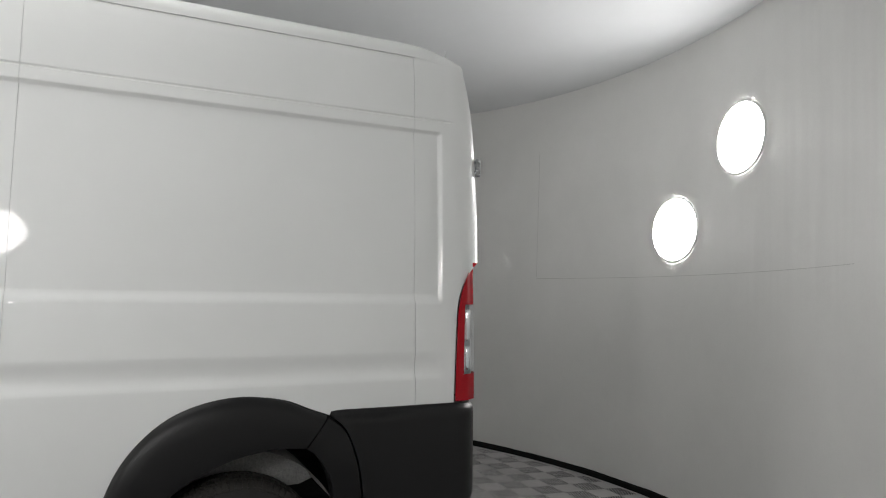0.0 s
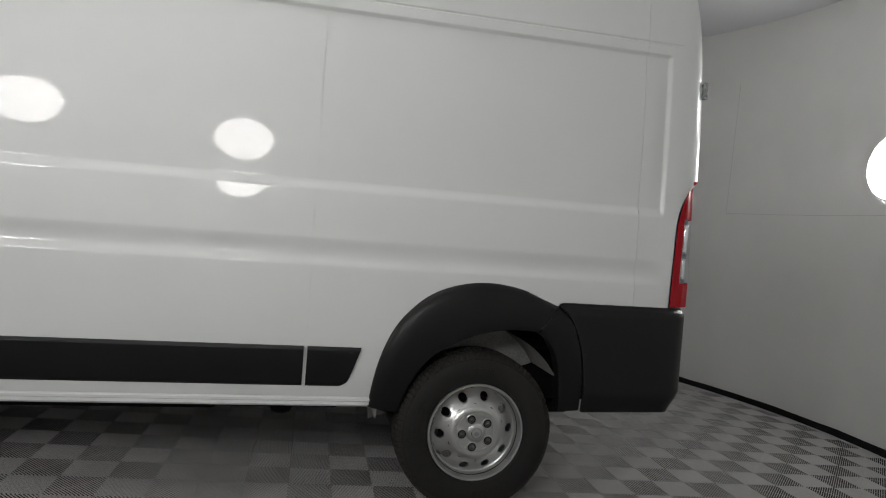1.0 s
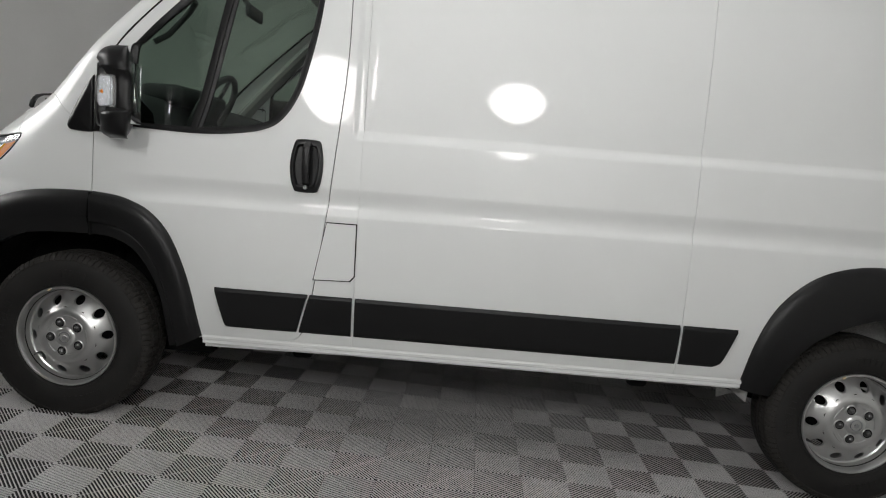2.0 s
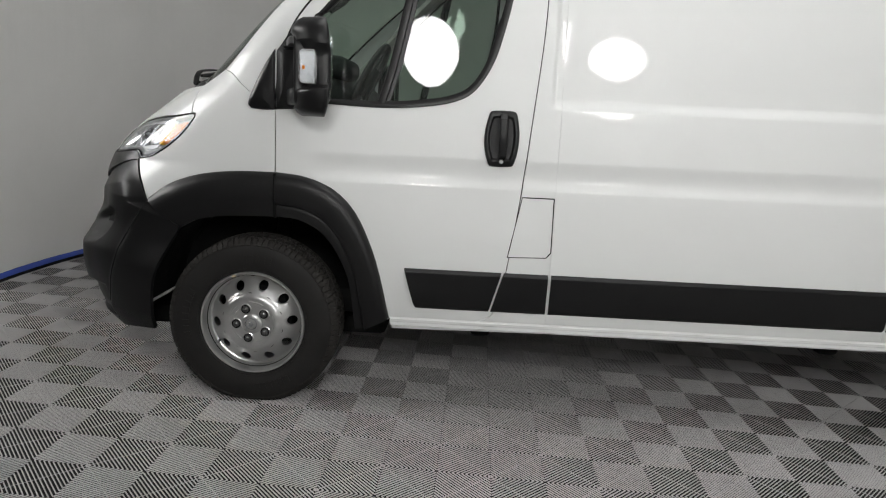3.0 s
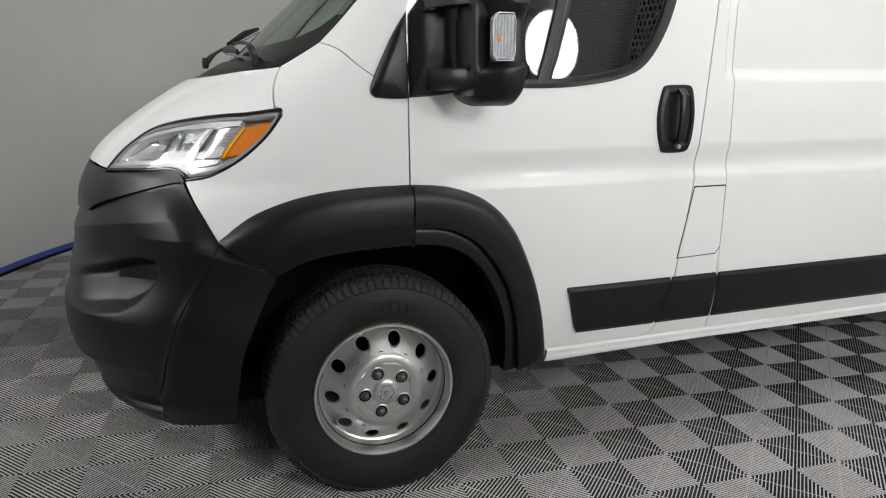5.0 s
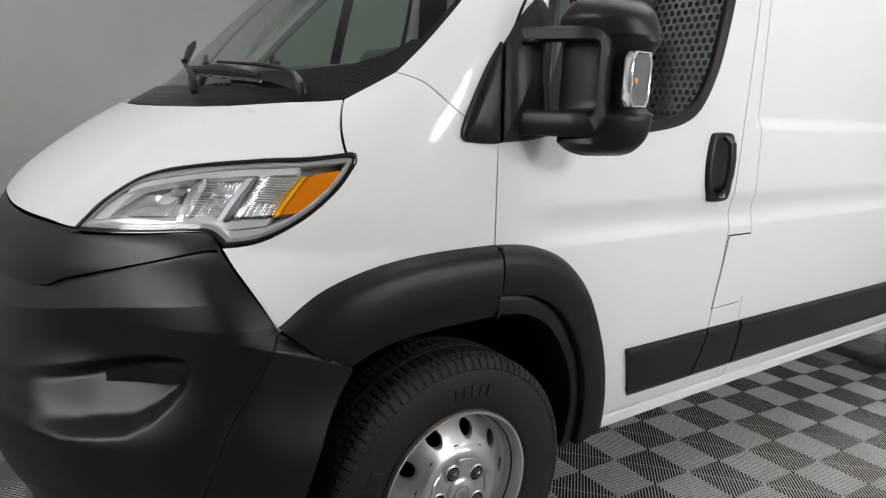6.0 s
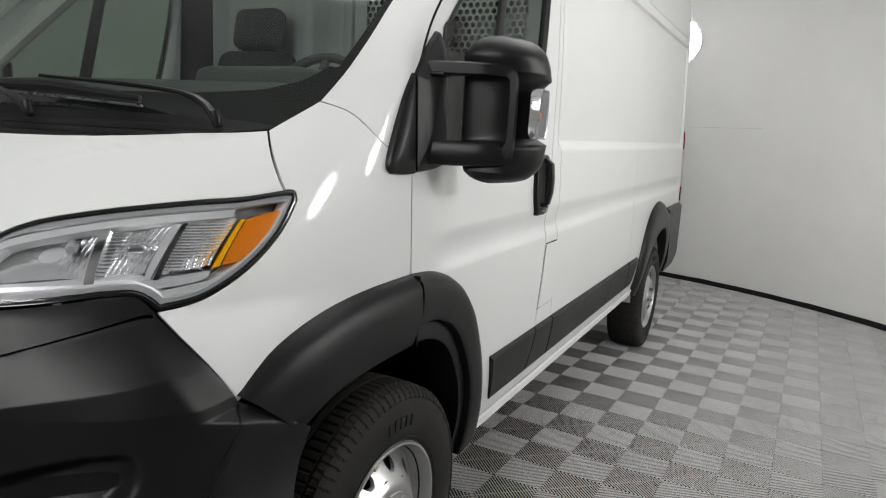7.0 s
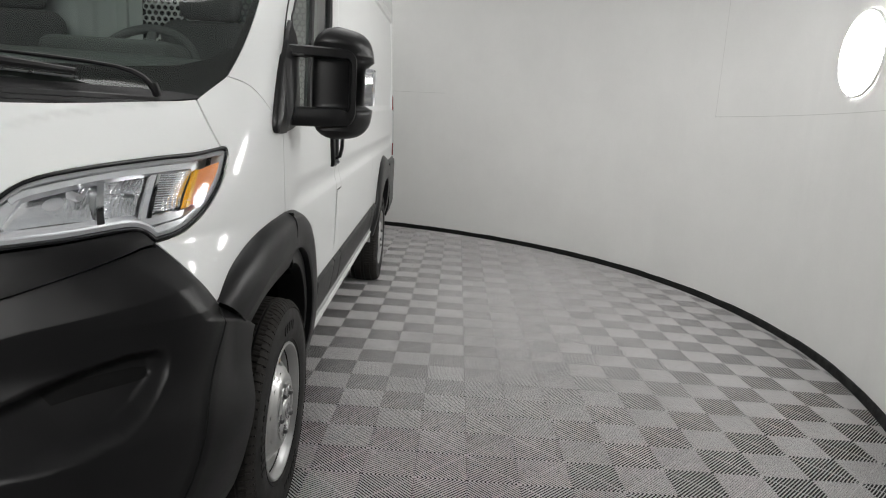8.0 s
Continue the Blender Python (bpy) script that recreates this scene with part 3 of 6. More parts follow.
    full = [(x1 - GAP, 0.345), (x1 - GAP, top), (1.10, top), (0.93, 2.30), (0.80, 2.19), (1.03, 2.178), (1.16, 2.165), (1.19, 2.09)] + strip + [(0.99, 0.386), (0.61, 0.378), (0.605, 0.335)]
    both("pillar_panel", skin_mesh("pillar", full, side_point, XC, ZC, WHITE), van)
    fl = put("fuel_flap", skin_mesh("flap", outline(flap + flap[:1], n=1), side_point, XC, ZC, WHITE, flange=0.004, lift=0.0045), van, "white fuel filler flap with dark gaps")
    rows = [[(a[0], side(*a) - 0.0014, a[1]), (a[0] + (1.175 - a[0]) * -0.055, side(*a) - 0.0012, a[1] + (0.81 - a[1]) * -0.036)] for a in flap + flap[:1]]
    put("gap", mesh_obj("flap_gap", loft(rows, None, "gap"), DARK), fl)
    both("side_panel", skin_mesh("side_mid", [(x1 + GAP * 0.4, 0.345), (x2 - GAP * 0.4, 0.345), (x2 - GAP * 0.4, top), (x1 + GAP * 0.4, top)], side_point, XC, ZC, WHITE), van)
    rear_ring = [(x2 + GAP * 0.4, 0.345), (2.985, 0.345)] + [tuple(p) for p in curve_through([(x + (0.012 if x > 3.4 else -0.0), z) for x, z in [(2.985, 0.345)] + ARCH_R[1:]], 5)][1:] + [(3.84, 0.858), (x3 - GAP * 0.4, 0.862), (x3 - GAP * 0.4, top), (x2 + GAP * 0.4, top)]
    both("rear_side_panel", skin_mesh("side_rear", rear_ring, side_point, XC, ZC, WHITE), van)
    corner = [(x3 + GAP * 0.4, 0.862), (4.398, 0.862)] + [tuple(p) for p in curve_through([(4.398, 0.862), (4.405, 1.05), (4.418, 1.266), (4.437, 1.35), (4.48, 1.43), (4.553, 1.49)], 4)][1:] + \
        [tuple(p) for p in curve_through([(4.553, 1.49), (4.556, 1.70), (4.540, 1.97), (4.512, 2.20), (4.46, top)], 4)][1:] + [(x3 + GAP * 0.4, top)]
    both("rear_corner_panel", skin_mesh("corner", corner, side_point, XC, ZC, WHITE), van)
    # white backing strips close behind the welded seams
    for x, z0 in ((x1, 0.36), (x2, 0.36), (x3, 0.87)):
        both("seam", skin_mesh("seam", [(x - 0.006, z0), (x + 0.006, z0), (x + 0.006, top), (x - 0.006, top)], side_point, (), ZC, WHITE, 0, lift=-0.0046), van)
    # dark backing sheets added behind the door gaps, for the shade in them
    for ring in ([(1.00, 0.42), (1.25, 0.42), (1.25, 2.15), (1.11, 2.15), (1.105, 1.30), (1.00, 1.27)], [(0.118, 0.90), (0.17, 0.90), (0.17, 1.26), (0.118, 1.26)]):
        both("gap_seal", skin_mesh("gap_seal", ring, side_point, XC[::2], ZC[::3], DARK, 0, lift=-0.022), van)
    both("gap_seal", skin_mesh("gap_seal", [(0.0, 0.95), (0.05, 0.95), (0.05, 1.26), (0.0, 1.26)], nose, (0.01, 0.02), (1.0, 1.1, 1.2), DARK, 0, -1, lift=-0.022), van)
    # sill lip under door and panels
    rows = []
    for x in span(0.60, 2.985, 0.12):
        rows.append([(x, 0.030, 0.392), (x, 0.024, 0.384), (x, 0.024, 0.374), (x, 0.030, 0.370), (x, 0.028, 0.356), (x, 0.045, 0.350), (x, 0.10, 0.362)])
    both("sill", mesh_obj("sill", loft(rows, None, "sill"), WHITE, smooth=25), van)


def mesh_obj(name, bm, mat, smooth=35):
    me = bpy.data.meshes.new(name)
    bm.normal_update()
    for f in bm.faces:
        f.smooth = True
    for e in bm.edges:
        e.smooth = not (len(e.link_faces) == 2 and e.calc_face_angle(0) > radians(smooth))
    bm.to_mesh(me)
    bm.free()
    me.materials.append(mat)
    return me


def roof_z(x, y):
    k = abs(y - YC) / (YC - 0.086)
    z = 2.43 + 0.142 * max(0.0, 1 - k ** 5.0) ** 0.42
    if x < 1.3:
        z -= 0.42 * ((1.3 - x) / 1.0) ** 2
    if x > 4.2:
        z -= 0.8 * (x - 4.2) ** 2
    return z + 0.006 * math.cos((y - YC) * 18) * step(1.2, 1.5, x) * step(4.3, 4.1, x) * step(0.95, 0.7, k)


def build_roof():
    ys = [YC + (YC - 0.086) * math.sin(a * math.pi / 2) for a in span(-1, 1, 0.04)]
    rows = [[(x, y, roof_z(x, y)) for y in ys] for x in span(0.62, 4.47, 0.07)]
    put("roof", mesh_obj("roof", loft(rows, None, "roof"), WHITE, smooth=60), van)
    # rear end with doors
    rows = []
    for z in span(0.45, 2.50, 0.08):
        edge = side(4.47, min(z, 2.42)) + 0.01
        xr = 4.575 - 0.11 * step(1.6, 2.55, z) - 0.06 * step(0.95, 0.85, z)
        r = []
        for k in span(-1, 1, 0.1):
            y = YC + (YC - edge) * math.copysign(abs(k) ** 0.7, k)
            r.append((xr - 0.085 * abs(k) ** 6, y, z))
        rows.append(r)
    put("rear_door", mesh_obj("rear_end", loft(rows, None, "rear"), WHITE), van)


def nose_part(name, pts, mat, ucell=0.03, vcell=0.03, parent=None, label="", flange=0.014, lift=0.0, f=None):
    lo = min(p[0] for p in pts), min(p[1] for p in pts)
    hi = max(p[0] for p in pts), max(p[1] for p in pts)
    me = skin_mesh(name, [tuple(p)[:2] for p in pts], f or nose, span(lo[0], hi[0], ucell), span(lo[1], hi[1], vcell), mat, flange, -1, lift)
    return put(name, me, parent or van, label)


HEAD = outline([(0.243, 1.200), (0.258, 1.219), (0.335, 1.207), (0.418, 1.199), (0.535, 1.179), (0.612, 1.151), (0.645, 1.095)], [(0.645, 1.095), (0.655, 1.056), (0.662, 1.022)],
               [(0.662, 1.022), (0.527, 1.035), (0.440, 1.046), (0.408, 1.040), (0.382, 1.018)], [(0.382, 1.018), (0.330, 1.032), (0.280, 1.078), (0.250, 1.140), (0.243, 1.200)])


def build_nose():
    # fender (left and right)
    pillar_cut = [(0.303, 1.404), (0.215, 1.385), (0.13, 1.345), (0.03, 1.285), (0.0006, 1.255)]
    arch = [(s_of(x, z - 0.012), z - 0.012) for x, z in curve_through([(p[0], p[1]) for p in ARCH_F if p[0] < 0.12], 5)]
    fender = outline([(0.373, 1.338), (0.345, 1.368), (0.303, 1.404)], pillar_cut, [(0.0006, 1.255), (0.0006, 0.984)], [(0.0006, 0.984)] + [a for a in arch[::-1] if a[0] > 0.02],
                     [(arch[0][0], arch[0][1]), (0.300, 0.850)], [(0.300, 0.850), (0.330, 0.920), (0.384, 1.016)], [(0.384, 1.014), (0.329, 1.028), (0.277, 1.076), (0.246, 1.140), (0.239, 1.201)],
                     [(0.239, 1.201), (0.252, 1.221), (0.270, 1.224)], [(0.270, 1.224), (0.320, 1.280), (0.373, 1.338)], n=4)
    me = skin_mesh("fender", fender, nose, span(0, 0.4, 0.02), span(0.8, 1.42, 0.025), WHITE, 0.014, -1)
    both("fender", me, van)
    # pillars between windscreen and door
    edge = [(0.300, 1.408), (0.262, 1.488), (0.236, 1.582), (0.225, 1.70), (0.225, 1.85), (0.235, 2.05), (0.26, 2.20), (0.30, 2.30)]
    pil = outline([(0.0006, 1.2575), (0.03, 1.2875), (0.13, 1.3475), (0.215, 1.3873), (0.300, 1.4055)], edge, [(0.30, 2.30), (0.30, 2.36)], [(0.30, 2.36), (0.0, 2.36)], [(0.0, 2.36), (0.0006, 1.2575)], n=4)
    both("windscreen_pillar", skin_mesh("pillar_a", pil, nose, span(0, 0.32, 0.03), span(1.26, 2.36, 0.05), WHITE, 0.014, -1), van)
    # windscreen
    ed = [tuple(p) for p in curve_through([(0.373, 1.342), (0.34, 1.372), (0.303, 1.408)] + edge[1:], 4)]
    ring = ed + [(1.0, 2.30)] + [(2 - s, z) for s, z in ed[::-1]] + [(1.4, 1.328), (1.0, 1.325), (0.6, 1.328)]
    ws = nose_part("windscreen", ring, WINDSCREEN, 0.02, 0.02, label="large raked tinted windscreen", flange=0, lift=-0.006)
    ws.visible_shadow = False
    # black printed border along the foot of the glass
    inner = [(p[0] + 0.034, p[1]) for p in curve_through([(0.262, 1.488)] + edge[2:], 4)]
    foot = ed + [(0.33, 2.30)] + [q for q in inner[::-1] if q[1] < 2.29] + [(0.322, 1.490), (0.37, 1.455), (0.45, 1.430), (0.6, 1.415), (1.0, 1.41), (1.0, 1.326), (0.6, 1.328)]
    me = skin_mesh("frit", foot, nose, span(0.22, 1.0, 0.02), span(1.3, 2.3, 0.02), DARK, 0, -1, -0.010)
    both("frit", me, van, "black ceramic edge of the windscreen")
    put("roof_header", skin_mesh("header", [(0.30, 2.30), (1.70, 2.30), (1.70, 2.45), (0.30, 2.45)], nose, span(0.3, 1.7, 0.07), span(2.3, 2.45, 0.03), WHITE, 0.01, -1), van)
    # bonnet
    front_edge = [(0.274, 1.222), (0.335, 1.211), (0.418, 1.203), (0.535, 1.183), (0.615, 1.154), (0.649, 1.097), (0.659, 1.057), (0.666, 1.030)]
    half = [tuple(p) for p in curve_through(front_edge, 4)]
    rear = [(0.377, 1.337), (0.50, 1.318), (0.70, 1.300), (1.0, 1.292)]
    rr = [tuple(p) for p in curve_through(rear, 4)]
    ring = half + [(1.0, 1.030)] + [(2 - s, z) for s, z in half[::-1]][0:] + [(2 - s, z) for s, z in rr] + rr[::-1][1:]
    def bonnet(s, z):
        x, y, zz = nose(s, z)
        k = min(s, 2 - s)
        c = lerp_table([(1.03, 0.722), (1.17, 0.719), (1.214, 0.714), (1.254, 0.680), (1.272, 0.650), (1.287, 0.611), (1.309, 0.530), (1.330, 0.42), (1.345, 0.34)], z)
        rise = step(c - 0.022, c + 0.022, k) * step(0.375, 0.46, k)
        return (x - 0.005 * rise, y, zz + 0.007 * rise)
    nose_part("bonnet", ring, WHITE, 0.014, 0.009, label="white bonnet panel", f=bonnet)


def build():
    build_wall()
    build_lamp()
    build_side()
    build_roof()
    build_nose()


build()


# ---- wheels ----
WHEEL_R = 0.372


def flatten(bm, sag, turn):
    """Presses the tyre flat where it meets the ground, and bulges its sides there a little."""
    m = Matrix.Rotation(radians(turn), 3, "Y")
    back = m.inverted()
    for v in bm.verts:
        p = m @ v.co
        near = step(-sag + 0.10, -sag, p.z)
        p.y *= 1 + 0.05 * near
        if p.z < -sag + 0.001:
            p.z = -sag + 0.001
        v.co = back @ p


PROUD = 0.020                    # how far the wheel's centre stands out


def build_wheel(sag, turn):
    """A wheel; sag is how far the axle stands over the ground, turn how far the wheel is rolled."""
    wheel = new("wheel")
    tyre_profile = [(0.205, -0.070), (0.222, -0.098), (0.232, -0.104), (0.262, -0.112), (0.300, -0.113), (0.332, -0.108), (0.350, -0.100), (0.360, -0.090)]
    bm = lathe(tyre_profile + [(0.362, 0.09), (0.350, 0.10), (0.300, 0.112), (0.232, 0.104), (0.205, 0.07)], 96)
    for ring_r, dy in ((0.238, -0.1062), (0.345, -0.1040)):
        bm = merged(bm, lathe([(ring_r - 0.002, dy + 0.004), (ring_r - 0.0015, dy - 0.0018), (ring_r + 0.0015, dy - 0.0018), (ring_r + 0.002, dy + 0.004)], 96))
    flatten(bm, sag, turn)
    tyre = put("tyre", mesh_obj("tyre", bm, RUBBER, smooth=30), wheel, "black all-season tyre with raised sidewall marks")
    # raised marks on the sidewall, plain bars where the maker's words stand
    for a0, n, wdt in ((131, 8, 3.4), (52, 5, 3.0), (-112, 7, 3.2)):
        for i in range(n):
            bar = bmesh.new()
            a = radians(a0 + i * (wdt + 2.2))
            w = radians(wdt) / 2
            vs = []
            for r in (0.270, 0.300):
                for s in (-w, w):
                    for h in (-0.1105, -0.1158):
                        vs.append(bar.verts.new((r * math.cos(a + s), h, r * math.sin(a + s))))
            for ids in ((1, 3, 7, 5), (0, 1, 3, 2), (4, 5, 7, 6), (0, 1, 5, 4), (2, 3, 7, 6)):
                bar.faces.new([vs[k] for k in ids])
            bmesh.ops.recalc_face_normals(bar, faces=bar.faces)
            put("raised_bar", mesh_obj("raised_bar", bar, RUBBER), tyre)
    # tread: four ribs of blocks, the shoulders cut by sipes
    n = 480
    lanes = [(-0.100, -0.066, 1), (-0.056, -0.016, 0), (-0.008, 0.008, 2), (0.016, 0.056, 0), (0.066, 0.100, 1)]
    rows = []
    for k in range(n + 1):
        a = 2 * math.pi * (k % n) / n
        r = []
        for y0, y1, kind in lanes:
            cut = (k % 4 == 0) if kind == 1 else (k % 5 == 0) if kind == 0 else False
            top = WHEEL_R - ((0.0045 if kind == 1 else 0.005) if cut else 0.0)
            edge0, edge1 = (0.010 if abs(y0) > 0.09 else 0.0), (0.010 if abs(y1) > 0.09 else 0.0)
            for y, rad in ((y0 - 0.001, 0.358 - edge0), (y0, top - edge0), (y1, top - edge1), (y1 + 0.001, 0.358 - edge1)):
                off = 0.012 * (y / 0.1) ** 2
                r.append(((rad - off * 0.5) * math.cos(a), y, (rad - off * 0.5) * math.sin(a)))
        rows.append(r)
    bm = loft(rows, None, "tread")
    bmesh.ops.remove_doubles(bm, verts=bm.verts, dist=1e-6)
    bmesh.ops.recalc_face_normals(bm, faces=bm.faces)
    flatten(bm, sag, turn)
    put("tread", mesh_obj("tread", bm, TREAD, smooth=20), tyre, "dusty grooved tread")
    # shoulder blocks that run a little way down the sidewall
    bm = bmesh.new()
    prof = [(0.338, -0.1065), (0.350, -0.1005), (0.359, -0.0910), (0.363, -0.0850)]
    for k in range(90):
        a0, a1 = 2 * math.pi * (k + 0.09) / 90, 2 * math.pi * (k + 0.91) / 90
        low = [[bm.verts.new((r * math.cos(a), y, r * math.sin(a))) for r, y in prof] for a in (a0, a1)]
        top = [[bm.verts.new(((r + 0.0035) * math.cos(a), y - 0.0022, (r + 0.0035) * math.sin(a))) for r, y in prof] for a in (a0 + 0.004, a1 - 0.004)]
        for i in range(3):
            bm.faces.new((top[0][i], top[0][i + 1], top[1][i + 1], top[1][i]))
            bm.faces.new((low[0][i], low[0][i + 1], top[0][i + 1], top[0][i]))
            bm.faces.new((top[1][i], top[1][i + 1], low[1][i + 1], low[1][i]))
        bm.faces.new((low[0][0], top[0][0], top[1][0], low[1][0]))
    bmesh.ops.recalc_face_normals(bm, faces=bm.faces)
    flatten(bm, sag, turn)
    tagged(put("shoulder_tread", mesh_obj("shoulder_tread", bm, TREAD, smooth=20), tyre), "dusty shoulder blocks", kind="stuff")
    # rim: outer lip and well, then the dish with its ring of round holes
    lip = [(0.222, -0.094), (0.226, -0.100), (0.223, -0.106), (0.217, -0.106), (0.213, -0.098), (0.209, -0.085), (0.206, -0.062), (0.203, -0.045), (0.196, -0.040), (0.197, 0.08)]
    rim = put("rim", mesh_obj("rim", lathe(lip, 72), STEEL, smooth=30), wheel, "silver painted steel wheel with round vent holes")
    def dish(r):
        t = [(0.126, -0.0795 - PROUD), (0.132, -0.0755 - PROUD), (0.145, -0.0865), (0.164, -0.0710), (0.185, -0.0515), (0.198, -0.0400)]
        return lerp_table(t, r)
    bm = bmesh.new()
    holes, rc, hr = 10, 0.164, 0.0208
    for s in range(holes):
        a0 = 2 * math.pi * (s + 0.5) / holes
        half = math.pi / holes
        m = 24
        inner, outer, well = [], [], []
        for k in range(m):
            q = 2 * math.pi * k / m
            dx, dr = math.cos(q), math.sin(q)
            sx, sr = half * rc, (0.198 - rc if dr > 0 else rc - 0.130)
            f = min(sx / max(abs(dx), 1e-6), sr / max(abs(dr), 1e-6))
            for lst, d in ((inner, hr), (outer, f)):
                r, a = rc + dr * d, a0 + dx * d / rc
                lst.append(bm.verts.new((r * math.cos(a), dish(r), r * math.sin(a))))
            r, a = rc + dr * hr * 0.94, a0 + dx * hr * 0.94 / rc
            well.append(bm.verts.new((r * math.cos(a), dish(r) + 0.010, r * math.sin(a))))
        mid = []
        for i, o in zip(inner, outer):
            p = i.co.lerp(o.co, 0.18)
            mid.append(bm.verts.new((p.x, p.y - 0.0012, p.z)))
        for k in range(m):
            j = (k + 1) % m
            bm.faces.new((mid[k], mid[j], outer[j], outer[k]))
            bm.faces.new((inner[k], inner[j], mid[j], mid[k]))
            bm.faces.new((well[k], well[j], inner[j], inner[k]))
    face = [(0.127, -0.0790), (0.122, -0.0835), (0.116, -0.0868), (0.108, -0.0888), (0.098, -0.0893), (0.094, -0.0880), (0.060, -0.0886), (0.044, -0.0890), (0.040, -0.0928), (0.034, -0.0963), (0.026, -0.0973), (0.0, -0.0978)]
    disc = lathe([(0.131, dish(0.131))] + [(r, y - PROUD) for r, y in face], 72)
    bm = merged(bm, disc, lathe([(0.203, -0.0340), (0.200, -0.0370), (0.197, -0.0410)], 72))
    bmesh.ops.remove_doubles(bm, verts=bm.verts, dist=2e-4)
    bmesh.ops.recalc_face_normals(bm, faces=bm.faces)
    put("disc", mesh_obj("disc", bm, STEEL, smooth=40), rim)
    # raised bow-tie pads between the nuts and a plain round badge
    for k in range(5):
        a = radians(90 + 72 * k)
        at = (0.067 * math.cos(a), -0.0068 - PROUD, 0.067 * math.sin(a))
        nut = merged(lathe([(0.0, -0.0965), (0.0055, -0.0965), (0.0065, -0.0950), (0.0100, -0.0930), (0.0108, -0.0910), (0.0108, -0.080)], 6), lathe([(0.0108, -0.0845), (0.0145, -0.0845), (0.0150, -0.0815)], 20))
        put("wheel_nut", mesh_obj("wheel_nut", nut, NUT), rim, "dark steel wheel nut").location = at
        # flat black disc in place of the shaded well round each nut
        put("nut_pocket", mesh_obj("nut_pocket", lathe([(0.0, -0.0826), (0.0200, -0.0826)], 24), DARK), rim, "flat dark disc for the shade in the wheel nut's well").location = at
        put("pocket_rim", mesh_obj("pocket_rim", lathe([(0.0192, -0.0815), (0.0198, -0.0846), (0.0225, -0.0851), (0.0242, -0.0840), (0.0250, -0.0812)], 24), STEEL), rim).location = at
        b = radians(90 + 72 * k + 36)
        rows = [[(0.098 * math.cos(b + d), -0.0822, 0.098 * math.sin(b + d)), (0.096 * math.cos(b + d), -0.0862, 0.096 * math.sin(b + d)), (0.082 * math.cos(b + d * 0.9), -0.0858, 0.082 * math.sin(b + d * 0.9)), (0.080 * math.cos(b + d * 0.9), -0.0812, 0.080 * math.sin(b + d * 0.9))]
                for d in span(-0.33, 0.33, 0.066)]
        put("raised_pad", mesh_obj("raised_pad", loft(rows, None, "pad"), STEEL), rim).location = (0, -0.0068 - PROUD, 0)
    put("badge_ring", mesh_obj("badge_ring", lathe([(0.027, -0.081), (0.026, -0.0835), (0.022, -0.0835), (0.021, -0.081)], 32), SATIN), rim).location = (0, -0.0153 - PROUD, 0)
    put("centre_badge", mesh_obj("badge", prism([(-0.012, -0.004), (-0.004, 0.010), (0.0, 0.004), (0.004, 0.010), (0.012, -0.004), (0.004, -0.011), (-0.004, -0.011)], -0.003), SATIN), rim, "plain raised badge").location = (0, -0.0970 - PROUD, 0)
    q = radians(191)
    put("valve", mesh_obj("valve", sweep([(0.193 * math.cos(q), -0.046, 0.193 * math.sin(q)), (0.190 * math.cos(q), -0.066, 0.190 * math.sin(q)), (0.187 * math.cos(q), -0.084, 0.187 * math.sin(q))], [0.006, 0.005, 0.0035], 10), NUT), rim)
    put("balance_weight", mesh_obj("balance_weight", rounded_box((0.016, 0.006, 0.010), 0.002, 1), WEIGHT), rim, "tan balance weight clipped to the rim", Matrix.Translation((0.217 * math.cos(radians(88)), -0.1065, 0.217 * math.sin(radians(88)))))
    # brake drum behind the holes
    put("brake_disc", mesh_obj("brake", lathe([(0.0, -0.02), (0.15, -0.02), (0.15, 0.03), (0.0, 0.03)], 32), DARK), wheel)
    return wheel


def build_wheels():
    inv = van.matrix_basis.inverted()
    for x, y, z, turn in [(0.0, 0.080, 0.347, -24), (3.467, 0.100, 0.370, -25)]:
        w = build_wheel(z, turn)
        w.parent = van
        w.matrix_basis = inv @ pose(x, y, z) @ Matrix.Rotation(radians(turn), 4, "Y")
        copy_thing(w, inv @ pose(x, 2 * YC - y, z) @ Matrix.Rotation(math.pi, 4, "Z") @ Matrix.Rotation(radians(turn), 4, "Y"))


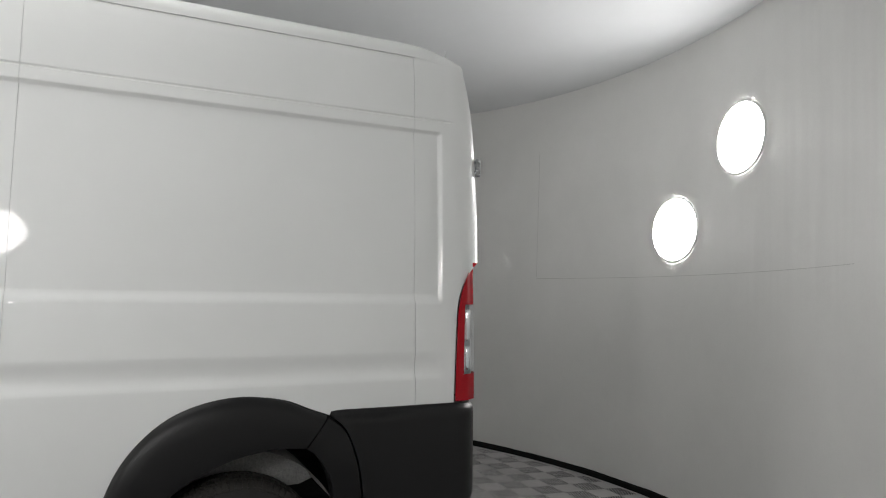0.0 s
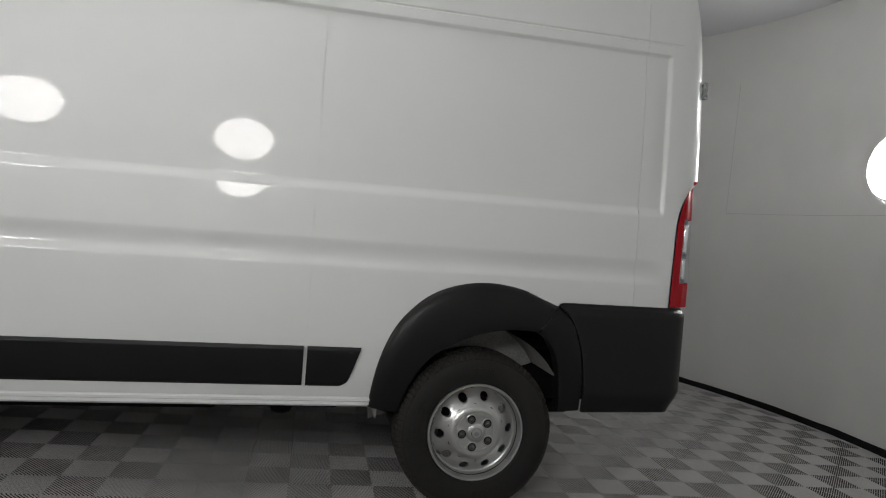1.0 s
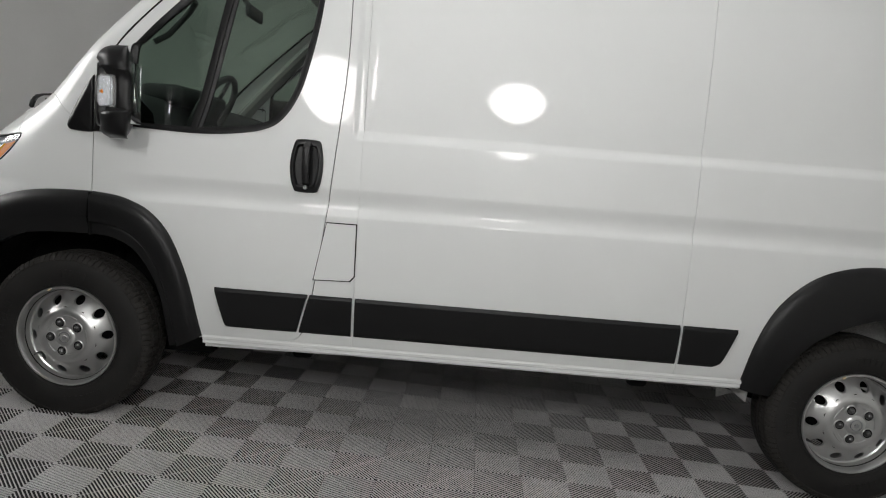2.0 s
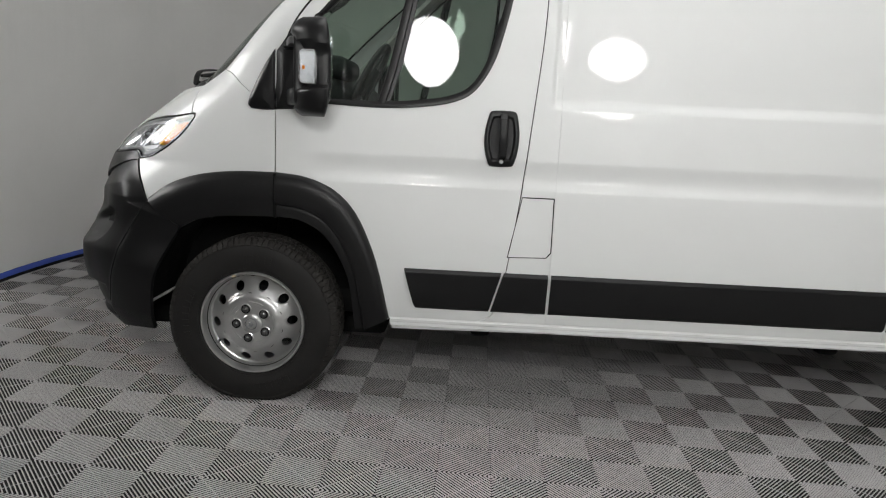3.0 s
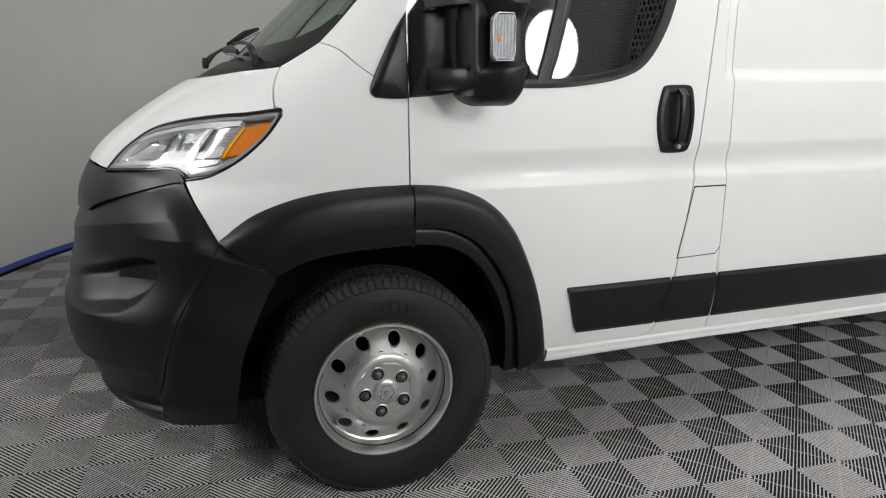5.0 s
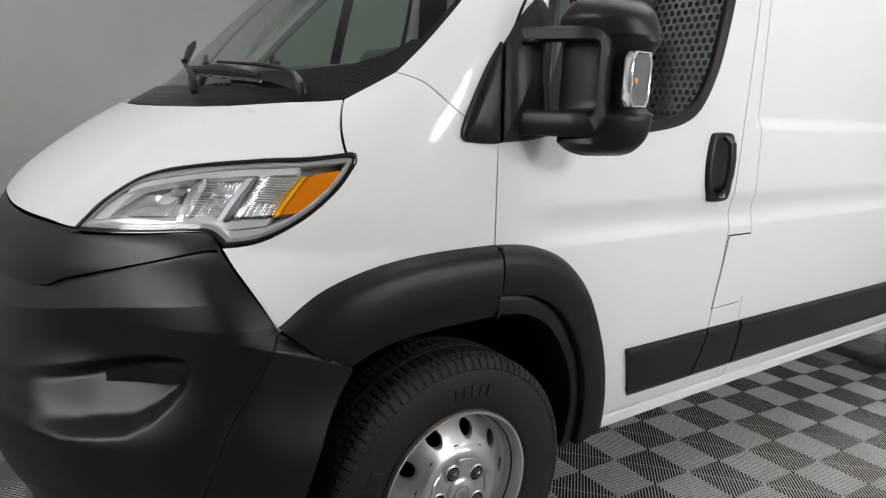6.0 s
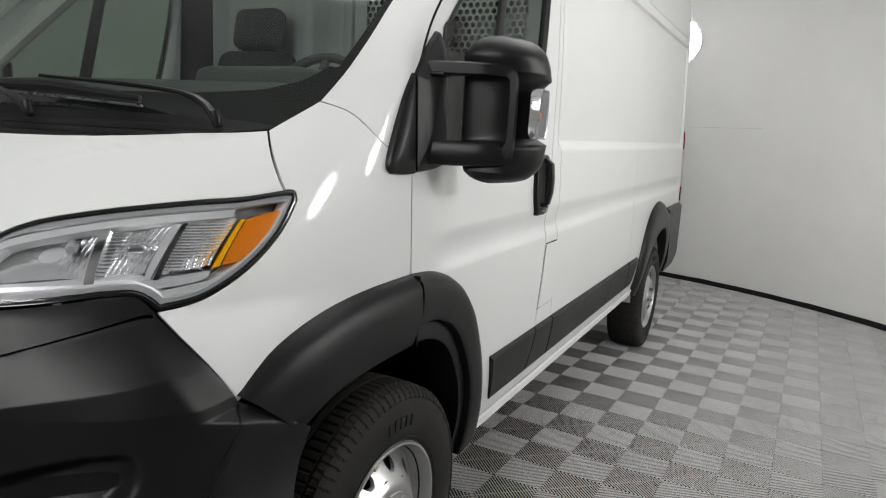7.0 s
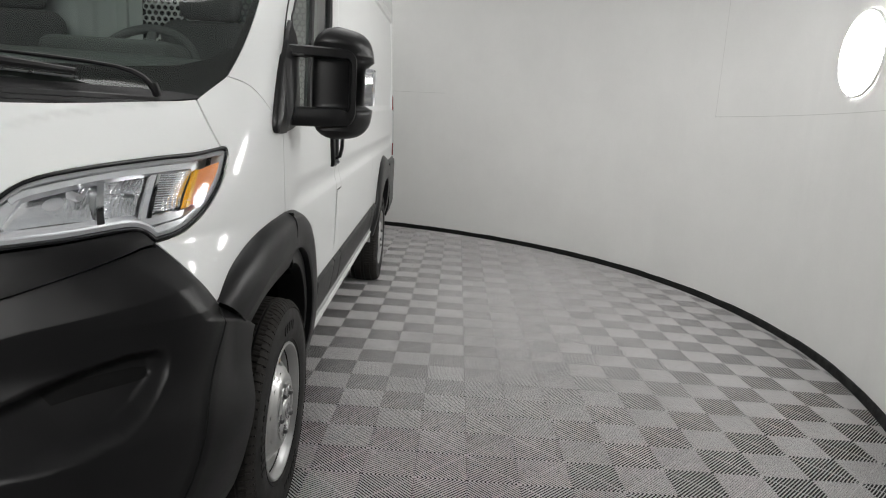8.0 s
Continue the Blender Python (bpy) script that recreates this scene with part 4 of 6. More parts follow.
# ---- black cladding ----
def flare(outer, inner, bulge, name, parent, label="", f=None, back=0.05, start=0.0, end=1.0, lipped=True, taper=False, crease=False):
    """A wheel-arch flare: a rounded black band between an outer and an inner curve, folded in at its inner edge."""
    a, b = curve_through(outer, 8), curve_through(inner, 8)
    def at(c, t):
        k = t * (len(c) - 1)
        i = min(int(k), len(c) - 2)
        return c[i].lerp(c[i + 1], k - i)
    f = f or side
    rows = []
    for t in span(start, end, 0.02):
        p, q = at(a, t), at(b, t)
        yp = f(p[0], p[1])
        rise = bulge * (0.75 + 0.25 * step(0.0, 0.35, t) if taper else 1.0)
        row = []
        for k, d in (((0.0, -0.006), (0.0, 0.004), (0.03, 0.012)) if lipped else ((0.0, 0.018), (0.02, 0.026), (0.04, 0.030))) + ((0.08, 0.62 if lipped else 0.9), (0.18, 0.89 if lipped else 0.95), (0.38, 1.0)) + (((0.60, 1.0), (0.64, 0.97), (0.85, 0.62), (0.96, 0.44), (1.0, 0.36)) if crease else ((0.60, 1.0), (0.85, 0.93), (0.96, 0.88), (1.0, 0.80))):
            c = p.lerp(q, k)
            y = yp if k < 0.05 else f(c[0], c[1])
            y = min(y, yp + 0.02)
            row.append((c[0], y - (d * rise if k > 0.05 else d), c[1]))
        last = row[-1]
        row.append((q[0], last[1] + back, q[1]))
        rows.append(row)
    return put(name, mesh_obj(name, loft(rows, None, name), BLACK, smooth=42), parent, label)


def front_y(x, z):
    """y of the skin where the fender begins to wrap round."""
    return side(x, z) if x > 0.11 else nose(s_of(x, z), z)[1]


def build_cladding():
    inner_f = [(-0.310, 0.737), (-0.209, 0.786), (-0.078, 0.806), (0.108, 0.812)]
    flare([p for p in ARCH_F if p[0] < 0.12], inner_f, 0.040, "arch_flare", van, "satin black plastic front wheel-arch flare", f=front_y, taper=True, crease=True)
    door = [o for o in van.children if o.name.startswith("front_door")][0]
    out_d = [(0.114, 0.996)] + [p for p in ARCH_F if p[0] > 0.2]
    mid_d = [(0.114, 0.868), (0.225, 0.855), (0.325, 0.800), (0.405, 0.690), (0.455, 0.555), (0.488, 0.330)]
    in_d = [(0.114, 0.812), (0.215, 0.800), (0.305, 0.752), (0.378, 0.655), (0.425, 0.528), (0.445, 0.325)]
    flare(out_d, mid_d, 0.040, "arch_flare", door, "satin black plastic flare at the foot of the door", back=0.02)
    flare([(x + 0.002, z + 0.002) for x, z in mid_d], in_d, 0.014, "arch_lip", van, "black inner arch lip", back=0.10)
    inner_r = [(3.109, 0.330), (3.148, 0.456), (3.225, 0.575), (3.33, 0.650), (3.45, 0.700), (3.56, 0.723), (3.65, 0.728), (3.735, 0.722)]
    flare(ARCH_R, inner_r, 0.036, "arch_flare", van, "satin black plastic rear wheel-arch flare", back=0.07)
    flare([(3.826, 0.842), (3.900, 0.775), (3.952, 0.643), (3.975, 0.50), (3.985, 0.350)], [(3.739, 0.719), (3.793, 0.675), (3.841, 0.580), (3.866, 0.432), (3.877, 0.345)], 0.034, "arch_flare", van, back=0.07, lipped=False)
    put("gap_strip", mesh_obj("gap_strip", rounded_box((0.010, 0.030, 0.185), 0.002, 1, at=(0.112, -0.010, 0.900)), DARK), van)
    # lower side mouldings
    z0, z1 = 0.441, 0.618
    def moulding(name, ring, parent):
        xs = [p[0] for p in ring]
        def f(x, z):
            b = 0.012 * step(0.0, 0.016, min(z - z0 + 0.002, z1 - z + 0.002))
            return (x, side(x, z) - 0.003 - b * (0.55 + 0.45 * step(z0, z1, z)), z)
        me = skin_mesh(name, ring, f, span(min(xs), max(xs), 0.12), (0.443, 0.447, 0.452, 0.459, 0.50, 0.55, 0.58, 0.600, 0.606, 0.611, 0.615), BLACK, 0.022)
        return put(name, me, parent, "black plastic lower side moulding")
    moulding("side_moulding", outline([(0.656, z1), (1.070 - 0.004, z1)], [(1.066, z1), (1.020, z0)], [(1.020, z0), (0.735, z0), (0.712, 0.446), (0.696, 0.466), (0.656, z1)][::1], n=2), door)
    moulding("side_moulding", [(1.076, z1), (1.262, z1), (1.262, z0), (1.030, z0)], van)
    moulding("side_moulding", [(1.275, z1), (2.682, z1), (2.682, z0), (1.275, z0)], van)
    moulding("side_moulding", outline([(2.697, z1), (2.930, z1)], [(2.930, z1), (2.885, 0.480), (2.868, 0.456), (2.845, z0)], [(2.845, z0), (2.697, z0)], n=3), van)


def rear_bumper():
    def f(u, z):
        """u runs from the arch along the side, round the corner and across the back."""
        zb = z
        out = 0.012 + 0.022 * step(0.862, 0.83, z)
        low = 0.05 * step(0.45, 0.34, z)
        L1, R = 4.40, 0.10
        if u < L1:
            return (u, -out + 0.006 + low * 0.5, z)
        q = (u - L1) / R
        if q < math.pi / 2:
            return (L1 + (R + out) * math.sin(q) - low * math.sin(q), 0.006 + R - (R + out) * math.cos(q) + low * 0.5, z)
        return (L1 + R + out - low, 0.006 + R + (q - math.pi / 2) * R, z)
    ring = outline([(3.832, 0.848), (3.86, 0.861), (4.0, 0.862)], [(4.0, 0.862), (5.48, 0.862)], [(5.48, 0.862), (5.48, 0.36)], [(5.48, 0.36), (4.55, 0.36), (4.48, 0.352), (4.35, 0.350), (3.99, 0.345)],
                   [(3.99, 0.345), (3.978, 0.50), (3.955, 0.645), (3.904, 0.777), (3.832, 0.848)], n=5)
    me = skin_mesh("rear_bumper", ring, f, span(3.8, 4.40, 0.1) + span(4.40, 4.56, 0.016) + span(4.6, 5.4, 0.2), (0.36, 0.38, 0.41, 0.45, 0.55, 0.7, 0.8, 0.835, 0.845, 0.855), BLACK, 0.02)
    both("rear_bumper", me, van, "black plastic rear bumper corner")
    put("bumper_step", mesh_obj("bumper_step", rounded_box((0.02, 0.08, 0.05), 0.006, at=(4.517, 0.16, 0.72)), BLACK), van)
    # hanging bracket under the corner
    put("tow_bracket", mesh_obj("tow_bracket", rounded_box((0.10, 0.30, 0.05), 0.008, at=(3.93, 0.30, 0.325)), DARK), van)


def tail_lamp():
    def f(z, k):
        """z up the lamp, k across from the front edge over the corner."""
        x0 = lerp_table([(0.862, 4.400), (1.05, 4.406), (1.266, 4.419), (1.35, 4.438), (1.43, 4.472), (1.49, 4.526)], z)
        if k < 0.5:
            x = x0 + (4.50 - x0) * k / 0.5
            return (x, side(min(x, 4.47), z) - 0.010 + max(0.0, x - 4.47) * 0.9, z)
        q = (k - 0.5) / 0.5
        return (max(x0, 4.50) + 0.035 * math.sin(q * math.pi / 2), side(4.47, z) + 0.017 + 0.07 * (1 - math.cos(q * math.pi / 2)), z)
    lamp = new("tail_lamp")
    lamp.parent = van
    tagged(lamp, "tall red tail lamp with a clear middle")
    def patch(name, z0, z1, k0, k1, mat, lift=0.0, label=""):
        rows = [[tuple(Vector(f(z, k)) + Vector((lift, -lift, 0))) for k in span(k0, k1, 0.06)] for z in span(z0, z1, 0.025)]
        return put(name, mesh_obj(name, loft(rows, None, name), mat), lamp, label)
    patch("red_lens", 0.868, 0.984, 0.0, 1.0, RED, label="red lens")
    patch("red_lens", 0.984, 1.295, 0.0, 0.22, RED)
    patch("red_lens", 1.295, 1.488, 0.0, 1.0, RED)
    patch("clear_lens", 0.984, 1.295, 0.22, 1.0, CLEAR, label="clear reversing lens").visible_shadow = False
    patch("reflector", 0.984, 1.295, 0.20, 0.98, REFLECTOR, -0.014, "chrome reflector")
    for z, h in ((1.20, 0.15), (1.05, 0.11)):
        put("reflector_cup", mesh_obj("reflector_cup", rounded_box((0.030, 0.040, h), 0.014, 3, at=(4.478, 0.040, z)), REFLECTOR), lamp)
    copy_thing(lamp, FLIP)
    # door hinges on the rear corner
    for z in (1.945,):
        h = merged(rounded_box((0.026, 0.020, 0.085), 0.004, at=(4.556, 0.092, z)), rounded_box((0.06, 0.016, 0.020), 0.004, at=(4.535, 0.100, z + 0.024)), rounded_box((0.06, 0.016, 0.020), 0.004, at=(4.535, 0.100, z - 0.024)))
        put("door_hinge", mesh_obj("hinge", h, SATIN), van, "bare metal rear door hinge")


def underbody():
    put("floor_pan", mesh_obj("floor_pan", rounded_box((4.6, 1.75, 0.12), 0.03, at=(2.05, YC, 0.42)), DARK), van)
    # closed inner shell behind the outer skin, so that no light passes the gaps
    rows = []
    for x in (1.20, 4.40):
        rows.append([(x, 0.075, 0.93)] + [(x, section(z) + 0.035, z) for z in span(1.0, 2.32, 0.1)] + [(x, YC, 2.44)] + [(x, 2 * YC - section(z) - 0.035, z) for z in span(1.0, 2.32, 0.1)[::-1]] + [(x, 2 * YC - 0.075, 0.93)])
    put("cargo_shell", mesh_obj("cargo_shell", loft(rows, None, "shell"), DARK), van)
    for cx, cz, r, mat in ((0.013, 0.36, 0.455, DARK), (3.467, 0.236, 0.452, LINER)):
        rows = []
        for a in span(2 if mat is DARK else 30, 178, 4):
            q = radians(a)
            rows.append([(cx + r * math.cos(q), y, cz + 0.04 + r * math.sin(q)) for y in (0.03, 0.10, 0.25, 0.36)])
        put("wheel_house", mesh_obj("wheel_house", loft(rows, None, "house"), mat, smooth=60), van, "felt-lined rear wheel housing" if mat is LINER else "black wheel housing")
        bm = bmesh.new()
        bm.faces.new([bm.verts.new((cx + r * math.cos(radians(a)), 0.36, cz + 0.04 + r * math.sin(radians(a)))) for a in (span(-10, 190, 10) if mat is DARK else span(30, 190, 10))])
        put("wheel_house_wall", mesh_obj("wheel_house_wall", bm, mat), van)
    # unseen dark blocks added below the floor pan to stop far-side light
    for name, size, at in (("engine_tray", (1.15, 1.5, 0.10), (-0.02, YC, 0.27)), ("fuel_tank", (1.1, 0.75, 0.16), (1.75, YC - 0.25, 0.30)), ("exhaust_box", (1.0, 0.45, 0.15), (1.8, YC + 0.5, 0.30)),
                           ("cross_member", (0.10, 1.6, 0.14), (1.0, YC, 0.32)), ("cross_member", (0.10, 1.6, 0.14), (2.6, YC, 0.32)), ("sill_beam", (2.3, 0.08, 0.24), (1.75, 2 * YC - 0.25, 0.25)), ("chassis_rail", (2.3, 0.09, 0.16), (1.75, 0.55, 0.28)), ("spare_carrier", (0.62, 0.70, 0.15), (3.95, YC, 0.31))):
        put(name, mesh_obj(name, rounded_box(size, 0.03, 2, at=at), DARK), van)
    # axle, strut and exhaust bits that show in the arches
    put("rear_axle", mesh_obj("rear_axle", sweep([(3.467, 0.20, 0.236), (3.467, 1.85, 0.236)], 0.045, 12), DARK), van)
    put("leaf_spring", mesh_obj("leaf_spring", sweep([(2.75, 0.36, 0.36), (3.2, 0.36, 0.22), (3.467, 0.36, 0.18), (3.8, 0.36, 0.22), (4.15, 0.36, 0.38)], 0.03, 8, 0.6), DARK), van)
    put("strut", mesh_obj("strut", sweep([(0.03, 0.30, 0.36), (0.06, 0.36, 0.80)], 0.035, 12), DARK), van)


# ---- floor ----
TILE_AT, TILE_TURN = (0.652, -0.075), -1.2
HALF = 0.2


def tile_mesh():
    """A vented floor tile of four quarters; straight ribs run slantwise, mirrored from quarter to quarter, and a low bar crosses them."""
    verts, faces = [], []
    def clip(poly, n, d):
        out = []
        for p, q in zip(poly, poly[1:] + poly[:1]):
            a, b = p[0] * n[0] + p[1] * n[1] - d, q[0] * n[0] + q[1] * n[1] - d
            if a <= 0:
                out.append(p)
            if a * b < 0:
                k = a / (a - b)
                out.append((p[0] + (q[0] - p[0]) * k, p[1] + (q[1] - p[1]) * k))
        return out
    def rib(low, high, top, bottom):
        """A rib with leaning sides: its top is narrower than its foot."""
        if len(low) < 3 or len(high) < 3:
            return
        pick = [min(range(len(high)), key=lambda k: (high[k][0] - p[0]) ** 2 + (high[k][1] - p[1]) ** 2) for p in low]
        if len(high) != len(low) or sorted(pick) != list(range(len(low))):
            return solid(high, top, bottom)
        i, m = len(verts), len(low)
        verts.extend([(*high[k], top) for k in pick] + [(x, y, bottom) for x, y in low])
        faces.append(list(range(i, i + m)))
        for k in range(m):
            j = (k + 1) % m
            faces.append([i + k, i + m + k, i + m + j, i + j])
    def solid(poly, top, bottom):
        if len(poly) < 3:
            return
        i = len(verts)
        verts.extend([(x, y, top) for x, y in poly] + [(x, y, bottom) for x, y in poly])
        m = len(poly)
        faces.append(list(range(i, i + m)))
        for k in range(m):
            j = (k + 1) % m
            faces.append([i + k, i + m + k, i + m + j, i + j])
    ribs = 24
    s2 = math.sqrt(0.5)
    pitch = 2 * HALF * s2 / ribs
    e = 0.0006
    for qx in (0, 1):
        for qy in (0, 1):
            x0, y0 = (qx - 1) * HALF, (qy - 1) * HALF
            square = [(x0 + e, y0 + e), (x0 + HALF - e, y0 + e), (x0 + HALF - e, y0 + HALF - e), (x0 + e, y0 + HALF - e)]
            cx, cy = x0 + HALF / 2, y0 + HALF / 2
            # ribs run round the tile's middle as squares on their points
            along = (s2, s2) if qx != qy else (s2, -s2)
            across = (-along[1], along[0])
            mid = cx * across[0] + cy * across[1]
            cen = cx * along[0] + cy * along[1]
            for k in range(ribs):
                m = mid - HALF * s2 + (k + 0.5) * pitch
                low, high = [clip(clip(square, across, m + w * pitch), (-across[0], -across[1]), -(m - w * pitch)) for w in (0.165, 0.14)]
                for sgn in (1, -1):
                    v, d = (sgn * along[0], sgn * along[1]), sgn * cen - 0.0012
                    rib(clip(low, v, d), clip(high, v, d), 0.0, -0.0028)
            bar = clip(clip(square, along, cen + 0.0011), (-along[0], -along[1]), -(cen - 0.0011))
            solid(bar, -0.0020, -0.0028)
    return verts, faces


def build_floor():
    floor = new("floor")
    tagged(floor, "grey interlocking vented floor tiles with slanting ribs", "floor", kind="structure")
    bm = bmesh.new()
    bmesh.ops.create_circle(bm, cap_ends=True, segments=96, radius=RADIUS + 0.35)
    put("bed", mesh_obj("bed", bm, TILE_BED), floor).matrix_basis = pose(ROOM[0], ROOM[1], -0.0200)
    v, f = tile_mesh()
    me = mesh_from("floor_tile", v, f, TILE, smooth=False)
    c, s = math.cos(radians(TILE_TURN)), math.sin(radians(TILE_TURN))
    spots = []
    for i in range(-20, 21):
        for j in range(-20, 21):
            x, y = TILE_AT[0] + (i * c - j * s) * 2 * HALF, TILE_AT[1] + (i * s + j * c) * 2 * HALF
            if math.hypot(x - ROOM[0], y - ROOM[1]) < RADIUS + 0.27:
                # nearest to the open side of the van first
                spots.append((max(0, y - 0.3) + 0.1 * abs(x - 1.0), x, y))
    spots.sort()
    for _, x, y in spots[:300]:
        put("floor_tile", me, floor, where=pose(x, y, 0, 0, 0, TILE_TURN))
    V, F = [], []
    va = np.array(v)
    for _, x, y in spots[300:]:
        i = len(V)
        V.extend(zip((va[:, 0] * c - va[:, 1] * s + x).tolist(), (va[:, 0] * s + va[:, 1] * c + y).tolist(), va[:, 2].tolist()))
        F.extend([[q + i for q in face] for face in f])
    tagged(put("floor_tiles", mesh_from("floor_tiles", V, F, TILE, smooth=False), floor), kind="stuff")


def build_more():
    build_wheels()
    build_cladding()
    rear_bumper()
    tail_lamp()
    underbody()


build_more()
build_floor()


# ---- front end ----
def slot_edges(s):
    """Lower and upper edge of the dark slot patch in the bumper's side intake."""
    return lerp_table([(0.434, 0.734), (0.446, 0.726), (0.536, 0.716), (0.64, 0.698)], s), lerp_table([(0.434, 0.748), (0.446, 0.758), (0.497, 0.753), (0.64, 0.722)], s)


def bumper_skin(s, z):
    """The front bumper: proud of the nose below the crease, hollowed by the side intake and the low tow pocket."""
    x, y, zz = nose(s, z)
    e = 0.004
    a, b = Vector(nose(s - e, z)), Vector(nose(s + e, z))
    d = (b - a).normalized()
    out = Vector((-d.y, d.x, 0))
    if out.y > 0 and s < 1:
        out = -out
    crease = 0.945 - 0.245 * max(0.0, s - 0.27)
    seam = lerp_table([(0.388, 1.006), (0.508, 0.970), (0.64, 0.918), (0.72, 0.885), (1.0, 0.870)], s)
    fold = max(0.03, seam - crease)
    o = 0.002 + (0.033 - 0.008 * step(0.40, 0.55, s)) * min(1.0, max(0.0, (seam - z) / fold)) + 0.036 * step(0.78, 0.50, z) - 0.035 * step(0.36, 0.21, z)
    # the corner piece along the arch stands a little proud
    ridge = lerp_table([(0.203, 0.53), (0.434, 0.437), (0.632, 0.382), (0.808, 0.309), (0.90, 0.26)], z)
    o += 0.009 * step(ridge + 0.016, ridge - 0.016, s)
    o += (0.027 - o) * step(0.38, 0.27, s) * step(0.56, 0.74, z)
    # drawn in along the fender's edge, so that it meets the fender and the flare flush
    rim = lerp_table([(0.72, 0.08), (0.79, 0.20), (0.838, 0.300), (0.915, 0.332), (1.006, 0.388)], z)
    o = 0.005 + (o - 0.005) * step(-0.012, 0.060, s - rim)
    # side intake: a wide hollow under a sloping brow
    top = lerp_table([(0.40, 0.808), (0.464, 0.803), (0.598, 0.750), (0.77, 0.705), (1.0, 0.68)], s)
    low = lerp_table([(0.415, 0.750), (0.430, 0.725), (0.45, 0.698), (0.480, 0.668), (0.525, 0.641), (0.64, 0.620), (1.0, 0.600)], s)
    pit = step(0.410, 0.440, s) * step(top, top - 0.036, z) * step(low - 0.006, low + 0.026, z)
    o -= 0.042 * pit * (0.2 + 0.8 * step(0.74, 0.58, s))
    # tow pocket
    o -= 0.030 * step(0.460, 0.476, s) * step(0.462, 0.436, z) * step(0.29, 0.32, z) * step(0.95, 0.80, s)
    return (x + out.x * o, y + out.y * o, zz)


def build_front():
    rear = [(0.300, 0.8475), (0.245, 0.799), (0.193, 0.748)]
    low = [(0.193, 0.748), (0.232, 0.640), (0.266, 0.513), (0.291, 0.371), (0.316, 0.276)]
    seam = [(0.388, 1.006), (0.414, 1.004), (0.508, 0.970), (0.640, 0.918), (0.72, 0.885), (1.0, 0.870)]
    ring = outline(rear, low, [(0.316, 0.276), (0.398, 0.270), (0.54, 0.246), (0.7, 0.238), (1.0, 0.235)], [(1.0, 0.235), (1.0, 0.870)], seam[::-1], [(0.388, 1.006), (0.386, 1.011), (0.3315, 0.9175), (0.300, 0.8475)], n=5)
    me = skin_mesh("front_bumper", ring, bumper_skin, span(0.19, 0.41, 0.0055) + span(0.414, 0.62, 0.0042) + span(0.625, 0.80, 0.0065) + span(0.82, 1.0, 0.02), span(0.2, 0.55, 0.011) + span(0.555, 0.66, 0.006) + span(0.664, 0.82, 0.004) + span(0.823, 0.95, 0.003) + span(0.955, 1.02, 0.006), BLACK, 0.02, -1)
    both("front_bumper", me, van, "satin black plastic front bumper with a side intake")
    top = [(0.386, 1.014), (0.410, 1.040), (0.440, 1.043), (0.527, 1.031), (0.655, 1.018), (0.668, 1.027), (1.0, 1.027)]
    def surround(s, z):
        x, y, zz = nose(s, z)
        o = (0.010 * step(1.045, 1.015, z) + 0.006 * step(1.0, 0.93, z)) * step(0.38, 0.45, s)
        return (x - o * 0.75, y - o * 0.55 * (1 if s < 1 else -1), zz)
    ring = outline(top, [(1.0, 1.027), (1.0, 0.876)], [(s, z + 0.005) for s, z in seam[::-1]], n=5)
    both("grille_surround", skin_mesh("grille_surround", ring, surround, span(0.38, 1.0, 0.02), span(0.86, 1.05, 0.015), BLACK, 0.02, -1), van, "black plastic grille surround")
    # joint between the bumper and its corner piece
    line = [bumper_skin(lerp_table([(0.276, 0.500), (0.434, 0.437), (0.632, 0.382), (0.808, 0.309), (0.842, 0.300)], z), z) for z in span(0.276, 0.842, 0.03)]
    both("corner_joint", mesh_obj("corner_joint", sweep([Vector(q) for q in line], 0.0028, 6), DARK), van, "dark joint beside the bumper's corner piece")
    # flat dark patch standing in for the shaded slot of the intake
    ss = span(0.440, 0.575, 0.015)
    ring = [(q, slot_edges(q)[0] + 0.001) for q in ss] + [(q, slot_edges(q)[1] - 0.001) for q in ss[::-1]]
    def backing(q, z):
        x, y, zz = bumper_skin(q, z)
        return (x - 0.002, y - 0.002, zz)
    both("intake_backing", skin_mesh("intake_backing", ring, backing, span(0.43, 0.58, 0.005), span(0.69, 0.765, 0.004), DARK, 0, -1), van, "flat dark patch for the shaded slot in the side intake")


